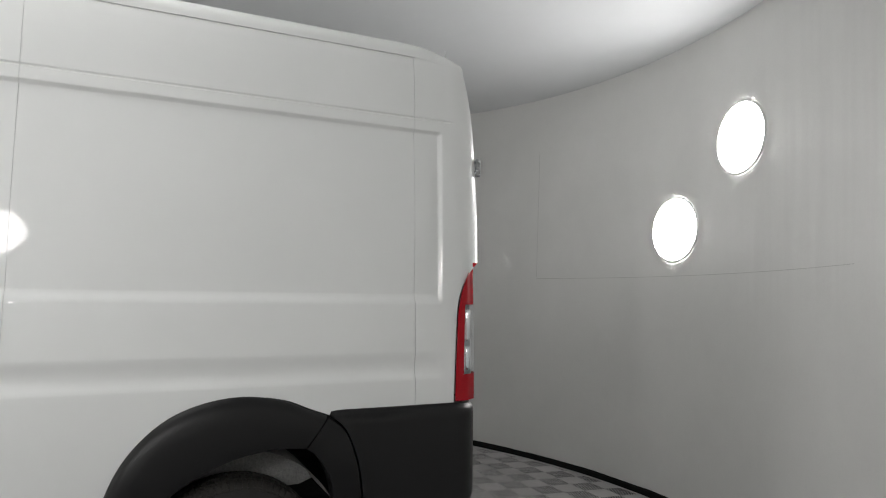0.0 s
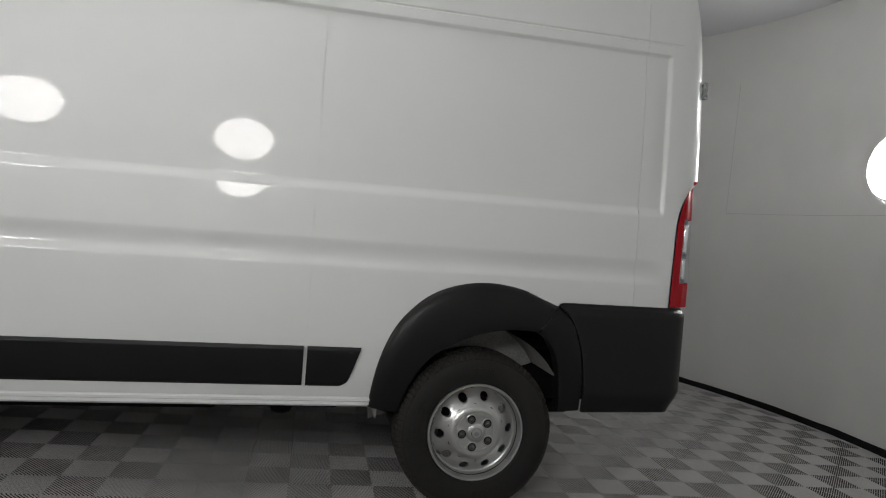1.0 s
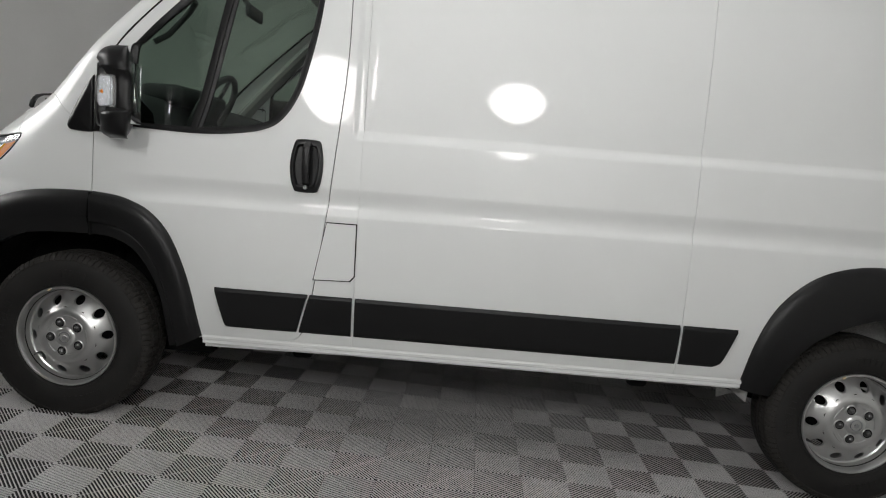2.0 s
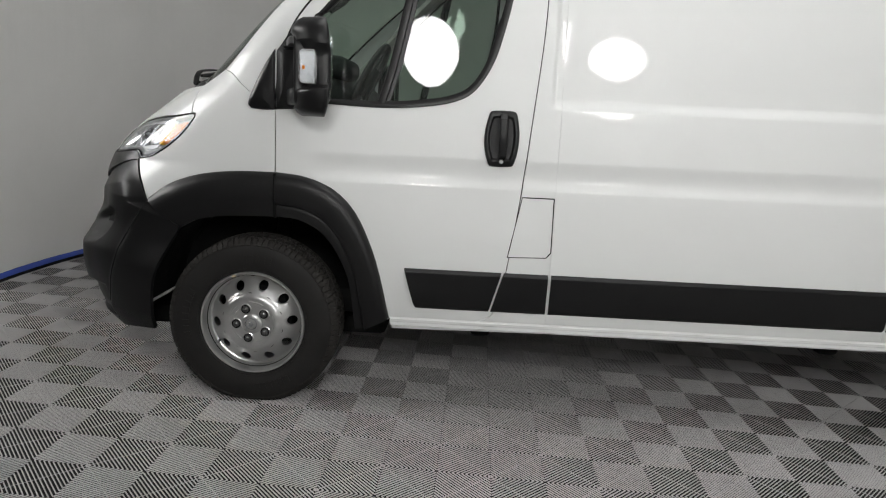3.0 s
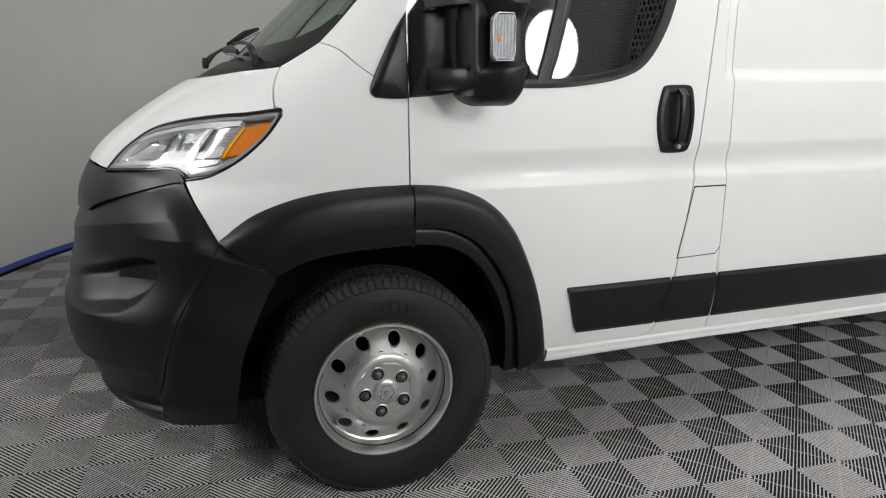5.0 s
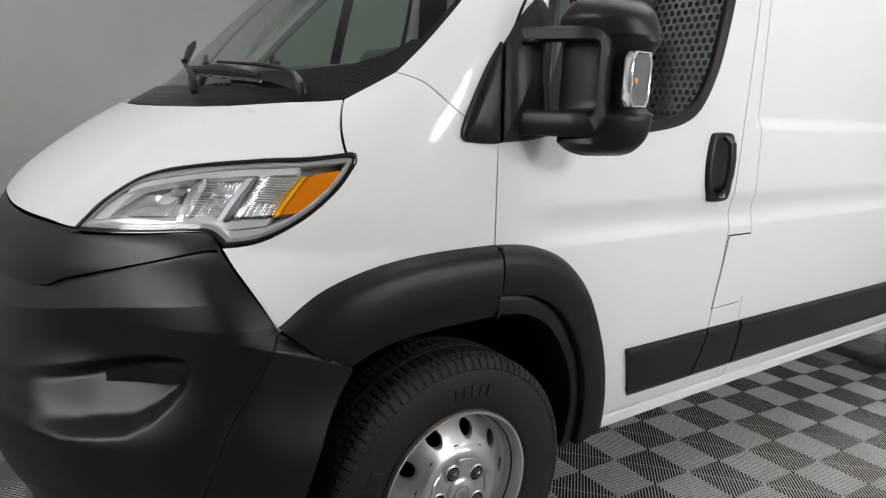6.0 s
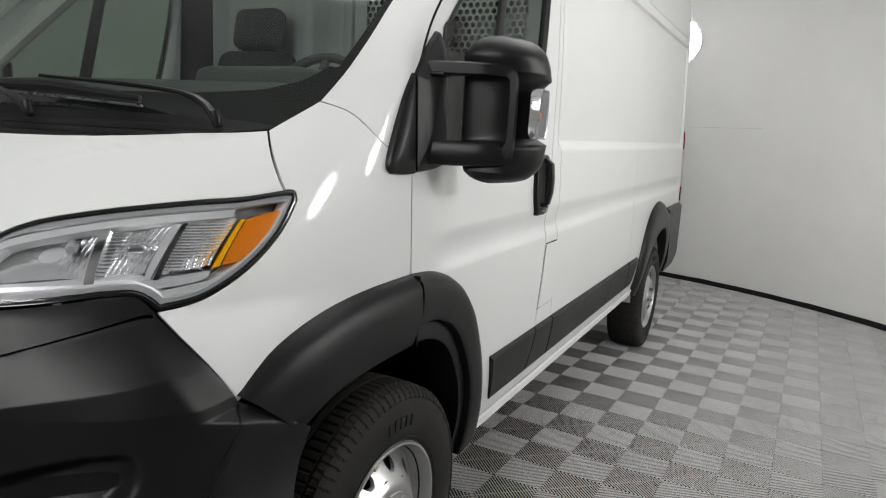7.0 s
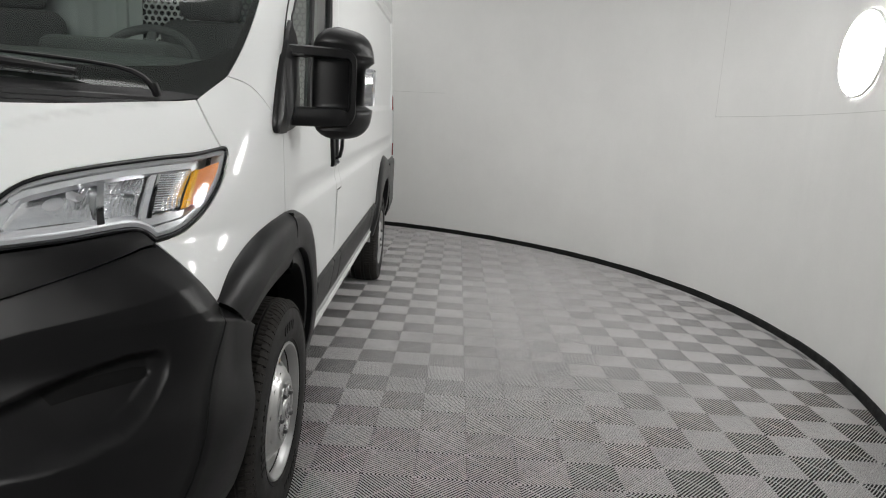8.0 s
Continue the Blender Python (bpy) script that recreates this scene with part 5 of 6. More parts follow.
def build_headlamp():
    lamp = new("headlamp")
    lamp.parent = van
    tagged(lamp, "large swept-back clear headlamp with an amber corner")
    wide = (Vector(nose(0.55, 1.1)) - Vector(nose(0.35, 1.1))).length / 0.2      # metres to one unit of s
    ring = []
    for p in HEAD:
        if not ring or math.hypot((p[0] - ring[-1][0]) * wide, p[1] - ring[-1][1]) > 0.003:
            ring.append(p)
    turn = sum(a[0] * b[1] - b[0] * a[1] for a, b in zip(ring, ring[1:] + ring[:1]))
    def inset(d):
        """The lamp's outline drawn in by d metres."""
        out = []
        n = len(ring)
        for i, p in enumerate(ring):
            a, b = ring[i - 2], ring[(i + 2) % n]
            t = Vector(((b[0] - a[0]) * wide, b[1] - a[1])).normalized()
            v = Vector((-t.y, t.x)) * (1 if turn > 0 else -1)
            out.append((p[0] + v.x * d / wide, p[1] + v.y * d))
        return out
    def offs(p, d):
        return tuple(Vector(nose(p[0], p[1])) + Vector((0.55, 0.83, 0)) * d)
    def hoop(name, steps, mat, label=""):
        cols = [[offs(p, depth) for p in inset(d)] for d, depth in steps]
        rows = [[c[i % len(ring)] for c in cols] for i in range(len(ring) + 1)]
        return put(name, mesh_obj(name, loft(rows, None, name), mat, smooth=50), lamp, label)
    hoop("seal", ((-0.003, 0.022), (-0.003, 0.004), (0.0, -0.0005), (0.004, -0.001), (0.006, 0.001), (0.007, 0.008)), GLOSS_BLACK, "black rubber seal round the lamp")
    hoop("lens_edge", ((0.008, 0.006), (0.016, 0.004), (0.018, 0.012)), GREYLAMP, "grey edge of the lens")
    hoop("bowl_rim", ((0.014, 0.006), (0.020, 0.010), (0.024, 0.032), (0.027, 0.036)), LAMPBOWL)
    def patch(name, pts, mat, depth, label="", flange=0.02, grid=0.012, zgrid=0.012, parent=None):
        f = depth if callable(depth) else (lambda s, z: depth)
        lo = [min(p[i] for p in pts) for i in (0, 1)]
        hi = [max(p[i] for p in pts) for i in (0, 1)]
        return put(name, skin_mesh(name, pts, lambda s, z: offs((s, z), f(s, z)), span(lo[0], hi[0], grid), span(lo[1], hi[1], zgrid), mat, flange, -1), parent or lamp, label)
    patch("bowl", inset(0.022), LAMPBOWL, 0.060, "silver lamp bowl", 0)
    g = patch("lens", inset(0.005), CLEAR, 0.0005, "clear plastic lens", 0, 0.02, 0.02)
    g.visible_shadow = False
    # amber corner with its bright inner edge
    am = outline([(0.310, 1.166), (0.285, 1.176), (0.259, 1.183)], [(0.259, 1.183), (0.257, 1.150), (0.264, 1.108)], [(0.264, 1.108), (0.290, 1.092), (0.318, 1.086)], [(0.318, 1.086), (0.310, 1.166)], n=3)
    patch("amber_marker", am, AMBER, 0.010, "amber side marker lens")
    patch("marker_edge", [(0.319, 1.168), (0.312, 1.168), (0.320, 1.084), (0.328, 1.082)], YELLOW, 0.007, "bright yellow edge of the marker")
    # two fluted fields: fine level flutes moulded into the reflector
    def fluted(s, z):
        bend = 0.006 * ((s - 0.357) / 0.035) ** 2 + 0.004 * math.sin((z - 1.08) * 60)
        scallop = 0.0045 * abs(math.sin((s - 0.32) / 0.010 * math.pi)) * step(1.115, 1.095, z) * step(0.385, 0.350, s)
        return 0.020 + bend + scallop + 0.0010 * math.sin(z / 0.0052 * 2 * math.pi)
    patch("fluted_field", [(0.392, 1.160), (0.322, 1.168), (0.331, 1.083), (0.391, 1.076)], REFLECTOR, fluted, "fluted silver reflector", 0.01, 0.0025, 0.0013)
    def hollow(s, z):
        bowl = 0.024 * max(0.0, 1 - ((s - 0.440) / 0.06) ** 2) * max(0.0, 1 - ((z - 1.115) / 0.065) ** 2)
        facet = 0.0050 * abs(math.sin((s + 0.10 * (z - 1.11) - 0.41) / 0.0075 * math.pi)) * step(0.465, 0.450, s)
        return 0.020 + bowl + facet * (1 - step(0.006, 0.0, abs(z - 1.118))) + 0.0008 * math.sin(z / 0.006 * 2 * math.pi) * step(0.450, 0.465, s)
    patch("faceted_field", [(0.488, 1.150), (0.408, 1.158), (0.410, 1.073), (0.468, 1.066)], REFLECTOR, hollow, "faceted silver reflector", 0.01, 0.0018, 0.0015)
    # main reflector: a deep smooth bowl with facets along its inner side
    def deep(s, z):
        return 0.016 + 0.046 * max(0.0, 1 - ((s - 0.535) / 0.075) ** 2) * max(0.0, 1 - ((z - 1.100) / 0.066) ** 2) + 0.004 * abs(math.sin((s - 0.49) / 0.007 * math.pi)) * step(0.520, 0.508, s)
    patch("main_reflector", [(0.600, 1.122), (0.502, 1.150), (0.478, 1.067), (0.612, 1.056)], REFLECTOR, deep, "deep bright reflector", 0.01, 0.0022, 0.004)
    m = Matrix.Translation(offs((0.440, 1.118), 0.020)) @ Vector((0.62, 0.78, 0.02)).to_track_quat("Y", "Z").to_matrix().to_4x4()
    put("bulb_shield", mesh_obj("bulb_shield", rounded_box((0.030, 0.016, 0.014), 0.005, 3), SATIN), lamp, "small oblong bulb shield", m)
    m = Matrix.Translation(offs((0.520, 1.118), 0.030)) @ Vector((0.62, 0.78, 0.02)).to_track_quat("Y", "Z").to_matrix().to_4x4()
    put("bulb_shield", mesh_obj("bulb_shield", merged(lathe([(0.0, -0.024), (0.007, -0.022), (0.010, -0.012), (0.010, 0.020)], 20), rounded_box((0.006, 0.020, 0.034), 0.002, 1, at=(0, 0.010, -0.012))), GREYLAMP), lamp, "", m)
    # blades between the fields
    patch("blade", [(0.503, 1.153), (0.492, 1.155), (0.469, 1.064), (0.480, 1.062)], CHROME, 0.010, "chrome blade")
    patch("blade", [(0.414, 1.160), (0.402, 1.161), (0.403, 1.068), (0.412, 1.067)], LAMPBOWL, 0.008, "silver blade")
    patch("blade", [(0.400, 1.162), (0.394, 1.163), (0.393, 1.068), (0.400, 1.067)], CHROME, 0.008)
    # front plate, sill and brow
    patch("front_plate", [(0.632, 1.092), (0.610, 1.116), (0.598, 1.120), (0.610, 1.057), (0.642, 1.049)], LAMPBOWL, 0.014, "pale silver front plate")
    patch("sill", outline([(0.628, 1.046), (0.572, 1.058), (0.477, 1.063), (0.411, 1.067), (0.330, 1.078)], [(0.330, 1.078), (0.335, 1.062), (0.388, 1.052)], [(0.388, 1.052), (0.426, 1.058), (0.470, 1.053), (0.560, 1.047), (0.628, 1.040)], n=3), LAMPBOWL, 0.010, "bright sill below the reflectors")
    patch("corner_plate", [(0.385, 1.048), (0.330, 1.060), (0.300, 1.082), (0.332, 1.048), (0.378, 1.034)], LAMPBOWL, 0.008, "", 0.008)
    patch("brow", outline([(0.618, 1.118), (0.598, 1.136), (0.513, 1.162), (0.433, 1.176), (0.335, 1.186)], [(0.335, 1.186), (0.332, 1.172)], [(0.332, 1.172), (0.433, 1.162), (0.510, 1.150), (0.592, 1.124), (0.610, 1.108)], n=3), LAMPBOWL, 0.009, "bright brow above the reflectors")
    copy_thing(lamp, FLIP)


def build_mirror():
    mirror = new("door_mirror")
    mirror.parent = van
    tagged(mirror, "large black plastic towing mirror on two arms with a clear side indicator")
    # foot: two rounded wedges that meet at the door gap
    def wedge(ring, dome, name):
        c = Vector((sum(p[0] for p in ring) / len(ring), sum(p[1] for p in ring) / len(ring)))
        rows = []
        for p in ring + ring[:1]:
            r = []
            for k, d in ((1.0, -0.012), (1.0, 0.006), (0.975, 0.013), (0.93, 0.015), (0.86, 0.017), (0.72, dome * 0.75), (0.5, dome * 0.93), (0.25, dome), (0.0, dome)):
                q = (c[0] + (p[0] - c[0]) * k, c[1] + (p[1] - c[1]) * k)
                r.append((q[0], front_y(q[0], q[1]) - d, q[1]))
            rows.append(r)
        return put(name, mesh_obj(name, loft(rows, None, name), BLACK, smooth=40), mirror)
    foot1 = outline([(0.012, 1.251), (0.065, 1.247), (0.107, 1.248)], [(0.107, 1.248), (0.107, 1.488)], [(0.107, 1.488), (0.070, 1.432), (0.030, 1.354), (0.002, 1.290), (-0.001, 1.264), (0.012, 1.251)], n=5)
    wedge(foot1, 0.026, "foot")
    foot2 = outline([(0.113, 1.250), (0.200, 1.256), (0.262, 1.266)], [(0.262, 1.266), (0.255, 1.40), (0.262, 1.56)], [(0.262, 1.56), (0.225, 1.600), (0.200, 1.585), (0.160, 1.545), (0.135, 1.510), (0.113, 1.480)], [(0.113, 1.480), (0.113, 1.250)], n=4)
    wedge(foot2, 0.034, "foot")
    # knuckle: an upright rounded column that the arms grow from
    rows = []
    for k in span(0, 1, 0.0625):
        z = 1.272 + 0.240 * k
        e = (1 - abs(2 * k - 1) ** 6) ** 0.5 if 0 < k < 1 else 0.15
        row = []
        for j in range(15):
            a = math.pi * j / 14
            row.append((0.172 + 0.006 * k - 0.060 * math.cos(a) * (0.75 + 0.25 * e), 0.046 - (0.052 * e) * math.sin(a) ** 0.9, z))
        rows.append(row)
    put("knuckle", mesh_obj("knuckle", loft(rows, None, "knuckle"), BLACK, smooth=50), mirror)
    put("fin", mesh_obj("fin", rounded_box((0.05, 0.055, 0.010), 0.004, at=(0.178, -0.010, 1.492)), BLACK), mirror)
    # one C-shaped bracket: upper arm, outer bridge, lower arm
    base, e1, en = Vector((0.176, 0.020, 0)), Vector((0.315, -0.949, 0)), Vector((0.949, 0.315, 0))
    path = curve_through([(0.0, 1.508), (0.10, 1.508), (0.17, 1.507), (0.198, 1.505), (0.213, 1.490), (0.216, 1.46), (0.216, 1.36), (0.213, 1.322), (0.198, 1.306), (0.17, 1.303), (0.10, 1.302), (-0.02, 1.300)], 4)
    rows = []
    for i, p in enumerate(path):
        a, b = path[max(i - 1, 0)], path[min(i + 1, len(path) - 1)]
        t = (b - a).normalized()
        m = Vector((t[1], -t[0]))                       # towards the inside of the C
        k = i / (len(path) - 1)
        h = lerp_table([(0, 0.034), (0.25, 0.034), (0.33, 0.028), (0.42, 0.022), (0.58, 0.022), (0.66, 0.036), (0.74, 0.058), (1, 0.064)], k)
        w = 0.056
        row = []
        for u, v in ((-0.5, -0.34), (-0.42, -0.46), (-0.30, -0.5), (0.30, -0.5), (0.5, -0.36), (0.5, 0.36), (0.30, 0.5), (-0.30, 0.5), (-0.42, 0.46), (-0.5, 0.34)):
            q = Vector((p[0], p[1])) - m * (v * h)
            row.append(tuple(base + e1 * q.x + en * (u * w + 0.004 + 0.016 * step(0.14, 0.21, p[0])) + Vector((0, 0, q.y))))
        rows.append(row)
    bm = loft(rows, None, "bracket", closed=True)
    bmesh.ops.recalc_face_normals(bm, faces=bm.faces)
    put("bracket", mesh_obj("bracket", bm, BLACK, smooth=35), mirror)
    # head: a tall shell with a full top and chin, drawn in at the middle where the bracket runs
    rows = []
    zs = span(0, 1, 0.04, (0.006, 0.02, 0.98, 0.994, 0.265, 0.275, 0.285, 0.295, 0.735, 0.745, 0.755, 0.765))
    for k in zs:
        h = 1.229 + 0.365 * k
        e = (1 - abs(2 * k - 1) ** 5.0) ** 0.45 if 0 < k < 1 else 0.10
        waist = step(1.322, 1.336, h) * step(1.508, 1.494, h)
        yi, yo = -0.140 + 0.105 * e - 0.010 * e, -0.140 - 0.102 * e + 0.028 * step(1.330, 1.345, h) * step(1.486, 1.471, h)
        band = step(1.262, 1.276, h) * step(1.538, 1.526, h)
        xf, xb = 0.285 - 0.080 * e + 0.016 * band + 0.020 * waist, 0.300 + 0.055 * e
        row = []
        for j in range(28):
            a = 2 * math.pi * j / 28
            c, s = math.cos(a), math.sin(a)
            x = (xf + xb) / 2 + (xb - xf) / 2 * math.copysign(abs(c) ** 0.75, c)
            y = (yi + yo) / 2 + (yo - yi) / 2 * math.copysign(abs(s) ** 0.75, s)
            row.append((x + (0.050 if s > 0 else 0.030) * s, y, h))
        rows.append(row)
    bm = loft(rows, None, "head", closed=True)
    bm.verts.ensure_lookup_table()
    for k in (0, len(rows) - 1):
        bm.faces.new([bm.verts[k * 28 + i] for i in range(28)])
    bmesh.ops.recalc_face_normals(bm, faces=bm.faces)
    put("housing", mesh_obj("housing", bm, BLACK, smooth=50), mirror, "rounded black plastic mirror housing")
    put("glass", mesh_obj("mirror_glass", rounded_box((0.004, 0.110, 0.24), 0.018, at=(0.357, -0.135, 1.41)), CHROME), mirror, "mirror glass")
    # side indicator let into the outer edge: silvery rim, fluted reflector, clear cover
    ind = new("indicator")
    ind.parent = mirror
    ind.matrix_basis = Matrix.Translation((0.300, -0.238, 1.408)) @ Matrix.Rotation(radians(-2), 4, "Z")
    L, H = 0.062, 0.122
    outer = [(-L / 2 + 0.012, H / 2), (L / 2 - 0.006, H / 2), (L / 2, H / 2 - 0.020), (L / 2, -H / 2 + 0.020), (L / 2 - 0.006, -H / 2), (-L / 2 + 0.012, -H / 2), (-L / 2, -H / 2 + 0.016), (-L / 2, H / 2 - 0.016)]
    rows = []
    for p in outer + outer[:1]:
        rows.append([(p[0] * kx, y, p[1] * kz) for kx, kz, y in ((1, 1, 0.016), (1, 1, -0.007), (0.97, 0.98, -0.010), (0.94, 0.95, -0.010), (0.92, 0.93, -0.002), (0.91, 0.92, 0.004))])
    put("rim", mesh_obj("indicator_rim", loft(rows, None, "rim"), REFLECTOR, smooth=40), ind, "bright silver indicator rim")
    rows = [[(x, -0.0062 + (0.0050 if i % 2 else 0.0), z) for z in span(-H * 0.455, H * 0.455, 0.02)] for i, x in enumerate(span(-L * 0.44, L * 0.44, 0.0045))]
    put("flutes", mesh_obj("flutes", loft(rows, None, "flutes"), REFLECTOR, smooth=10), ind, "fluted silver backing")
    put("bulb", mesh_obj("bulb", rounded_box((0.010, 0.006, 0.014), 0.003, 2, at=(-0.014, -0.0055, -0.004)), AMBER), ind, "amber bulb")
    cv = put("cover", mesh_obj("indicator_cover", rounded_box((L * 0.90, 0.004, H * 0.91), 0.002, 1, at=(0, -0.0085, 0)), CLEAR), ind, "clear cover")
    cv.visible_shadow = False
    copy_thing(mirror, FLIP)


def build_cowl():
    # plastic scuttle between bonnet and glass, with shallow ribs
    def f(s, z):
        x, y, zz = nose(s, z)
        k = (z - 1.296) / 0.012
        w = 0.0035 * math.sin(k * math.pi * 2) * step(0.45, 0.6, min(s, 2 - s)) * step(1.345, 1.33, z)
        return (x + w + 0.004, y, zz + w)
    lo = [(0.372, 1.340), (0.50, 1.324), (0.70, 1.306), (1.0, 1.297)]
    hi = [(0.372, 1.345), (0.43, 1.352), (0.60, 1.358), (1.0, 1.362)]
    ring = outline(lo, [(1.0, 1.297), (1.0, 1.362)], hi[::-1], n=4)
    both("scuttle", skin_mesh("scuttle", ring, f, span(0.34, 1.0, 0.03), span(1.29, 1.37, 0.004), BLACK, 0.006, -1, 0.002), van, "ribbed black plastic scuttle")
    # wipers
    def wiper(name, pivot, bend, mid, tip0, tip1):
        w = new(name)
        w.parent = van
        tagged(w, "black windscreen wiper")
        put("pivot", mesh_obj("pivot", lathe([(0.0, -0.014), (0.007, -0.013), (0.011, -0.008), (0.011, 0.02)], 16), BLACK, 50), w, "", Matrix.Translation(pivot) @ Matrix.Rotation(radians(70), 4, "X"))
        put("arm", mesh_obj("arm", sweep(curve_through([pivot, bend, mid], 5), [0.012] * 5 + [0.009] * 3 + [0.007] * 3, 8, 0.6), BLACK), w)
        put("blade", mesh_obj("blade", sweep([tip0, Vector(tip0).lerp(Vector(tip1), 0.5) + Vector((0, 0, 0.008)), tip1], [0.008, 0.012, 0.006], 8, 1.3), BLACK), w)
        put("blade_rail", mesh_obj("blade_rail", sweep([Vector(tip0) + Vector((0.004, 0, -0.014)), Vector(tip1) + Vector((0.004, 0, -0.014))], 0.003, 6), SATIN), w)
    wiper("wiper", (-0.306, 0.232, 1.352), (-0.316, 0.325, 1.406), (-0.352, 0.745, 1.432), (-0.388, 0.93, 1.412), (-0.350, 0.405, 1.388))
    wiper("wiper", (-0.455, 0.62, 1.352), (-0.425, 0.76, 1.392), (-0.345, 1.20, 1.452), (-0.370, 1.06, 1.440), (-0.225, 1.50, 1.535))


def build_cab():
    rows = []
    for x, z, m in ((-0.30, 1.350, 0.46), (-0.22, 1.395, 0.30), (-0.08, 1.44, 0.20), (0.10, 1.46, 0.13), (0.24, 1.43, 0.13), (0.31, 1.36, 0.13), (0.33, 1.22, 0.13), (0.30, 1.05, 0.13), (0.25, 0.8, 0.13)):
        rows.append([(x + 0.05 * (abs(k) ** 3) * step(0.1, -0.1, x), YC + (YC - m) * k, z - 0.012 * abs(k) ** 4) for k in span(-1, 1, 0.125)])
    put("dashboard", mesh_obj("dashboard", loft(rows, None, "dash"), TRIM, 50), van, "dark grey plastic dashboard")
    put("binnacle", mesh_obj("binnacle", rounded_box((0.22, 0.42, 0.10), 0.04, 3, at=(0.22, 0.58, 1.455)), TRIM), van)
    put("door_card", mesh_obj("door_card", prism([(0.60, 0.55), (1.08, 0.55), (1.12, 1.27), (0.25, 1.27), (0.25, 1.05), (0.48, 0.95)], 0.05, r=0.01), TRIM), van, "dark door lining").location = (0, 0.045, 0)
    put("door_card", mesh_obj("door_card_r", prism([(0.60, 0.55), (1.08, 0.55), (1.12, 1.27), (0.25, 1.27), (0.25, 1.05), (0.48, 0.95)], 0.05, r=0.01), TRIM), van).location = (0, 2 * YC - 0.095, 0)
    # pale lining of the far windscreen pillar
    for sgn in (-1,):
        line = [(px, YC - sgn * (YC - py + 0.03), pz) for px, py, pz in ((0.02, 0.13, 1.36), (0.17, 0.16, 1.52), (0.36, 0.19, 1.72), (0.58, 0.22, 1.94), (0.80, 0.26, 2.14), (0.98, 0.30, 2.26))]
        put("pillar_trim", mesh_obj("pillar_trim", sweep(curve_through(line, 3), 0.062, 10, 0.6), HEADLINE), van, "pale plastic pillar lining")
    # steering wheel
    sw = new("steering_wheel")
    sw.parent = van
    tagged(sw, "black three-spoke steering wheel")
    ring = [(0.185 * math.cos(a), 0.185 * math.sin(a), 0) for a in [2 * math.pi * k / 36 for k in range(36)]]
    bm = bmesh.new()
    vs = []
    for k in range(36):
        a = 2 * math.pi * k / 36
        vs.append([bm.verts.new(((0.190 + 0.016 * math.cos(b)) * math.cos(a), (0.190 + 0.016 * math.cos(b)) * math.sin(a), 0.016 * math.sin(b))) for b in [2 * math.pi * j / 10 for j in range(10)]])
    for k in range(36):
        for j in range(10):
            bm.faces.new((vs[k][j], vs[(k + 1) % 36][j], vs[(k + 1) % 36][(j + 1) % 10], vs[k][(j + 1) % 10]))
    bmesh.ops.recalc_face_normals(bm, faces=bm.faces)
    put("rim", mesh_obj("sw_rim", bm, TRIM), sw)
    put("hub", mesh_obj("sw_hub", rounded_box((0.13, 0.15, 0.05), 0.02, 3), TRIM), sw)
    for a in (0, 120, 240):
        q = radians(a - 90)
        put("spoke", mesh_obj("sw_spoke", sweep([(0.03 * math.cos(q), 0.03 * math.sin(q), 0), (0.185 * math.cos(q), 0.185 * math.sin(q), 0)], 0.018, 8, 0.5), TRIM), sw)
    sw.matrix_basis = Matrix.Translation((0.40, 0.58, 1.40)) @ Matrix.Rotation(radians(-62), 4, "Y") @ Matrix.Rotation(radians(90), 4, "Z")
    # seats
    def seat(y, w):
        st = new("cab_seat")
        st.parent = van
        tagged(st, "dark grey cloth cab seat with a headrest")
        put("cushion", mesh_obj("cushion", rounded_box((0.50, w, 0.16), 0.06, 3, at=(0.78, y, 0.98)), CLOTH), st)
        m = Matrix.Translation((1.02, y, 1.34)) @ Matrix.Rotation(radians(12), 4, "Y")
        put("backrest", mesh_obj("backrest", rounded_box((0.14, w, 0.66), 0.06, 3, taper=(0.9, 0.86)), CLOTH), st, "", m)
        put("headrest", mesh_obj("headrest", rounded_box((0.10, 0.27, 0.19), 0.045, 3), CLOTH), st, "", Matrix.Translation((1.09, y, 1.76)) @ Matrix.Rotation(radians(10), 4, "Y"))
    seat(0.58, 0.48)
    seat(1.45, 0.50)
    # steel partition behind the driver, with a field of round holes
    x = 1.235
    bm = bmesh.new()
    y0, y1, z0, z1, pitch = 0.13, 1.02, 1.00, 2.28, 0.030
    field = (0.20, 0.94, 1.34, 2.02)
    holes = []
    r = 0
    z = field[2]
    while z < field[3]:
        y = field[0] + (pitch / 2 if r % 2 else 0)
        while y < field[1]:
            holes.append((y, z))
            y += pitch
        z += pitch * 0.866
        r += 1
    hexr, holer = pitch / math.sqrt(3), 0.0115
    for hy, hz in holes:
        o, i = [], []
        for k in range(6):
            a = math.pi / 6 + k * math.pi / 3
            o.append(bm.verts.new((x, hy + hexr * math.cos(a), hz + hexr * math.sin(a))))
            i.append(bm.verts.new((x, hy + holer * math.cos(a), hz + holer * math.sin(a))))
        for k in range(6):
            bm.faces.new((o[k], o[(k + 1) % 6], i[(k + 1) % 6], i[k]))
    fy0, fy1, fz0, fz1 = field[0] - 0.012, field[1] + 0.012, field[2] - 0.010, z - 0.010
    for a, b, c, d in ((y0, fy0, z0, z1), (fy1, y1, z0, z1), (fy0, fy1, z0, fz0), (fy0, fy1, fz1, z1)):
        bm.faces.new([bm.verts.new(q) for q in ((x, a, c), (x, b, c), (x, b, d), (x, a, d))])
    put("partition", mesh_obj("partition", bm, PARTITION), van, "light grey perforated steel partition")
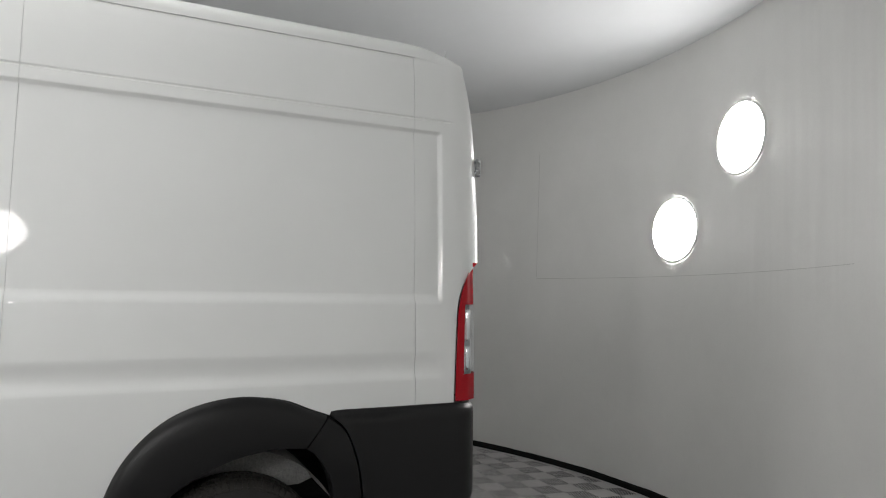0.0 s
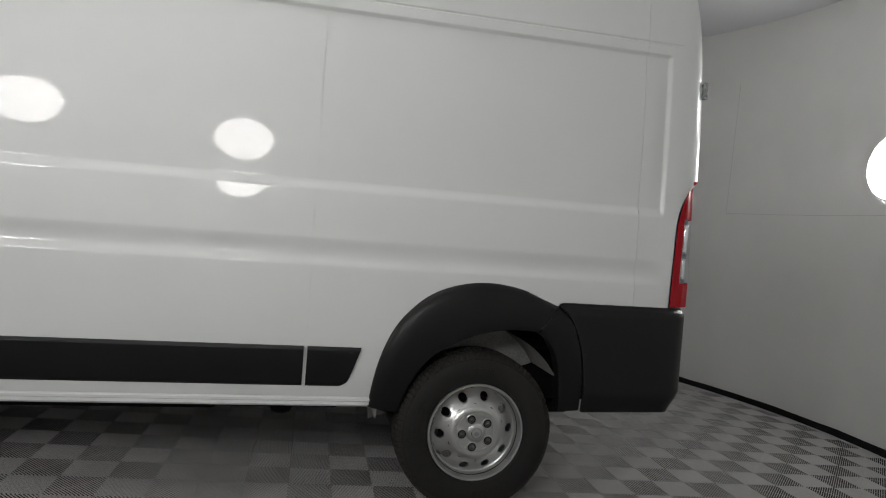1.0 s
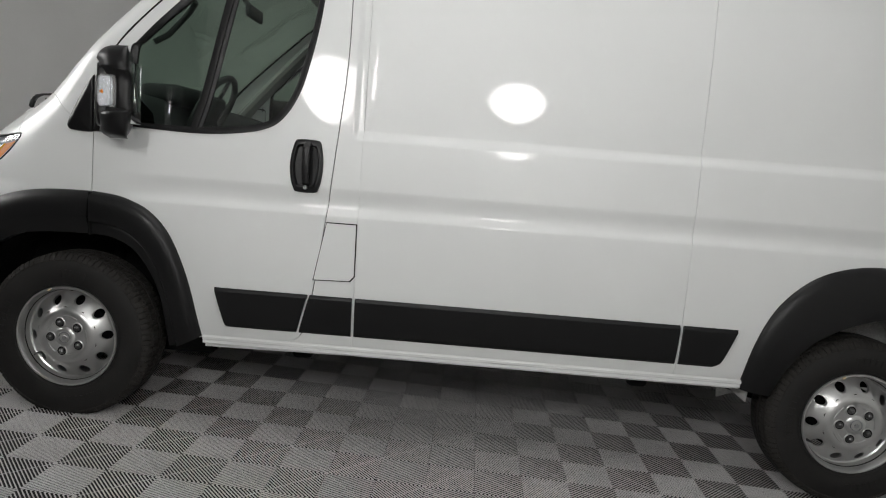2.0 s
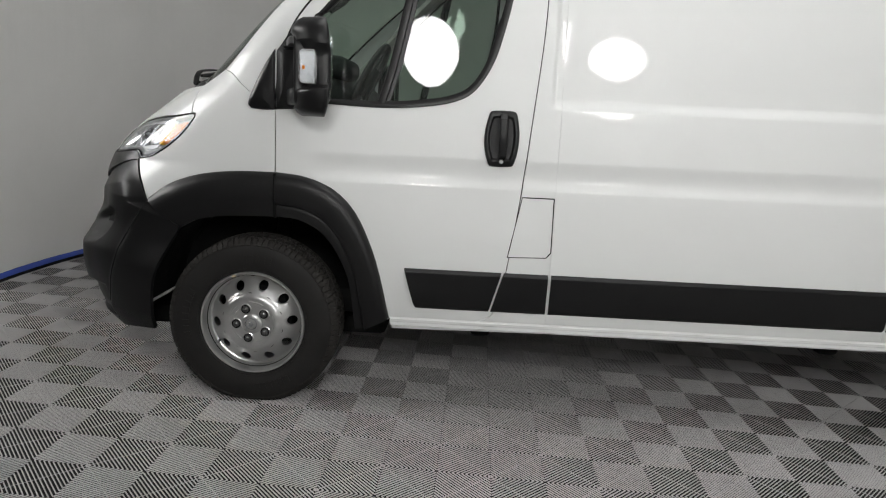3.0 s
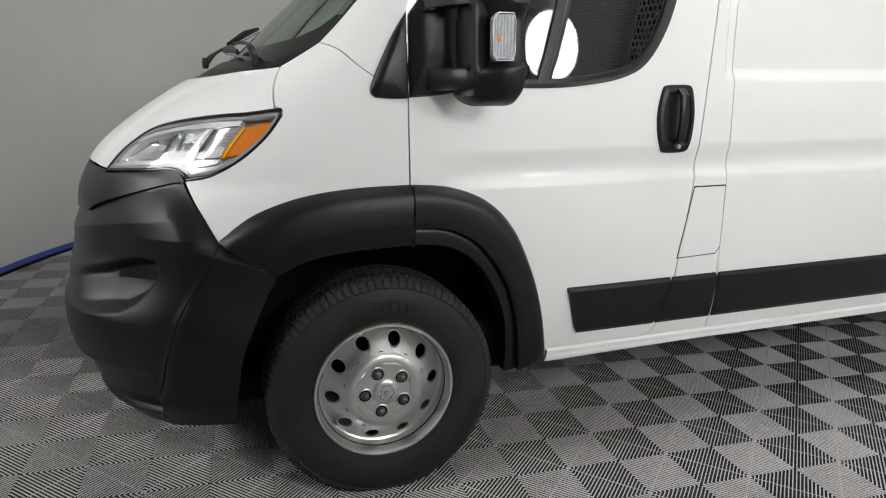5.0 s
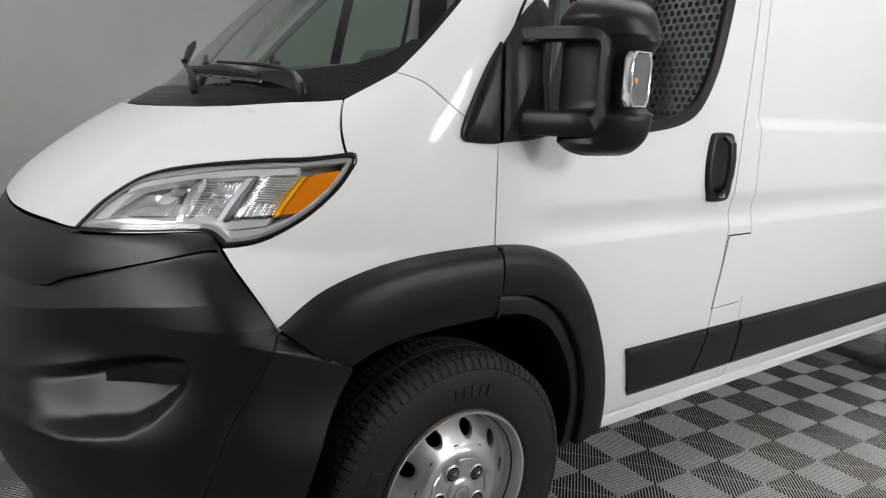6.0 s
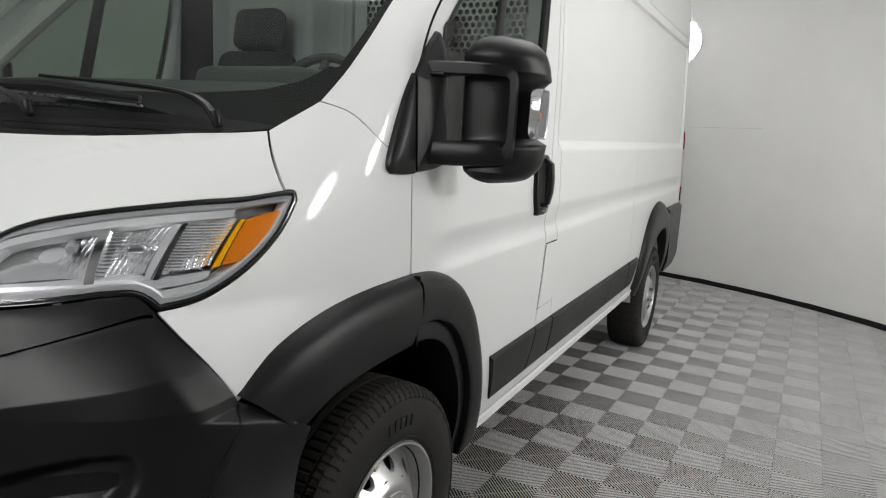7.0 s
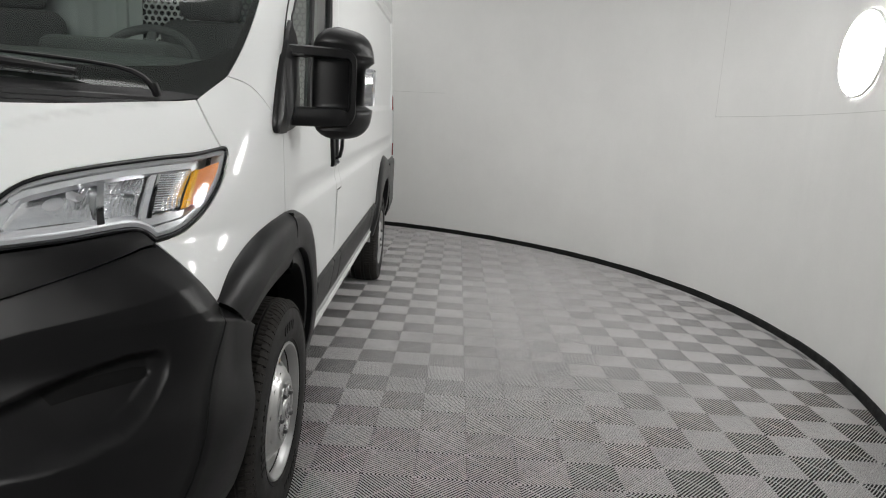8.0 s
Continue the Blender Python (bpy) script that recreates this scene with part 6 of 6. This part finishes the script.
    put("partition_post", mesh_obj("partition_post", rounded_box((0.05, 0.05, 1.3), 0.008, at=(1.235, 1.04, 1.64)), PARTITION), van)
    # solid half of the partition behind the passenger, with upright pressings
    rows = []
    for y in span(1.065, 1.90, 0.0167):
        d = 0.012 * step(0.3, 0.7, 0.5 + 0.5 * math.sin((y - 1.065) * 2 * math.pi / 0.209))
        rows.append([(x - d * step(zz0 - 0.001, zz0 + 0.03, z) * step(2.25, 2.20, z), y, z) for zz0 in (1.02,) for z in (1.0, 1.02, 1.06, 1.6, 2.18, 2.22, 2.26)])
    put("partition_panel", mesh_obj("partition_panel", loft(rows, None, "panel"), PARTITION, 50), van, "grey pressed steel partition panel")
    # cargo lining seen past the partition
    put("headliner", mesh_obj("headliner", loft([[(px, py, pz) for py in span(0.22, 2 * YC - 0.22, 0.2)] for px, pz in ((0.66, 2.17), (0.9, 2.28), (1.25, 2.31))], None, "hl"), HEADLINE), van, "pale cloth headliner")
    put("rear_view_mirror", mesh_obj("rear_view_mirror", merged(rounded_box((0.03, 0.24, 0.07), 0.012, 2, at=(0.45, YC, 1.98)), sweep([(0.45, YC, 2.0), (0.38, YC, 2.06)], 0.012)), TRIM), van)
    for sgn, name in ((1, "left"), (-1, "right")):
        y = YC - sgn * (YC - 0.15)
        put("grab_handle", mesh_obj("grab_handle", sweep([(0.30, y, 1.66), (0.35, y + 0.03 * sgn, 1.70), (0.44, y + 0.03 * sgn, 1.80), (0.48, y, 1.84)], 0.013), TRIM), van)


# ---- lobby beyond the doorway ----
def build_passage():
    c = (ROOM[0], ROOM[1])
    bm = bmesh.new()
    bmesh.ops.create_cube(bm, size=1)
    for v in bm.verts:
        v.co = Vector((v.co.x * 15.0, v.co.y * 15.0, v.co.z * 4.0))
    bmesh.ops.reverse_faces(bm, faces=bm.faces)
    bmesh.ops.delete(bm, geom=[f for f in bm.faces if f.normal.z > 0.5], context="FACES_ONLY")
    w = part("wall_outer", bm, material("grey_lobby_paint", (0.16, 0.155, 0.15), 0.8, grain=0.05, grain_size=60, wear=0.1, wear_size=1.5), None, "dark grey painted walls of the lobby round the booth", where=pose(c[0], c[1], 1.98))
    tagged(w, category="wall", kind="structure")
    bm = bmesh.new()
    bmesh.ops.create_grid(bm, x_segments=1, y_segments=1, size=7.5)
    g = part("ground", bm, material("dark_concrete", (0.10, 0.10, 0.098), 0.8, grain=0.1, grain_size=40, wear=0.2, wear_size=1.5, bump=0.3), None, "dark concrete floor of the passage", where=pose(c[0], c[1], -0.03))
    tagged(g, category="floor", kind="structure")


def right_door():
    """The far door is the mirror image of the near one."""
    near = [o for o in van.children if o.name.startswith("front_door")][0]
    far = new("front_door")
    far.parent = van
    for o in near.children:
        if o.data is not None:
            c = put(o.name.split(".")[0], o.data, far, "", FLIP)
            c.visible_shadow = o.visible_shadow


build_front()
right_door()
build_headlamp()
build_mirror()
build_cowl()
build_cab()
build_passage()
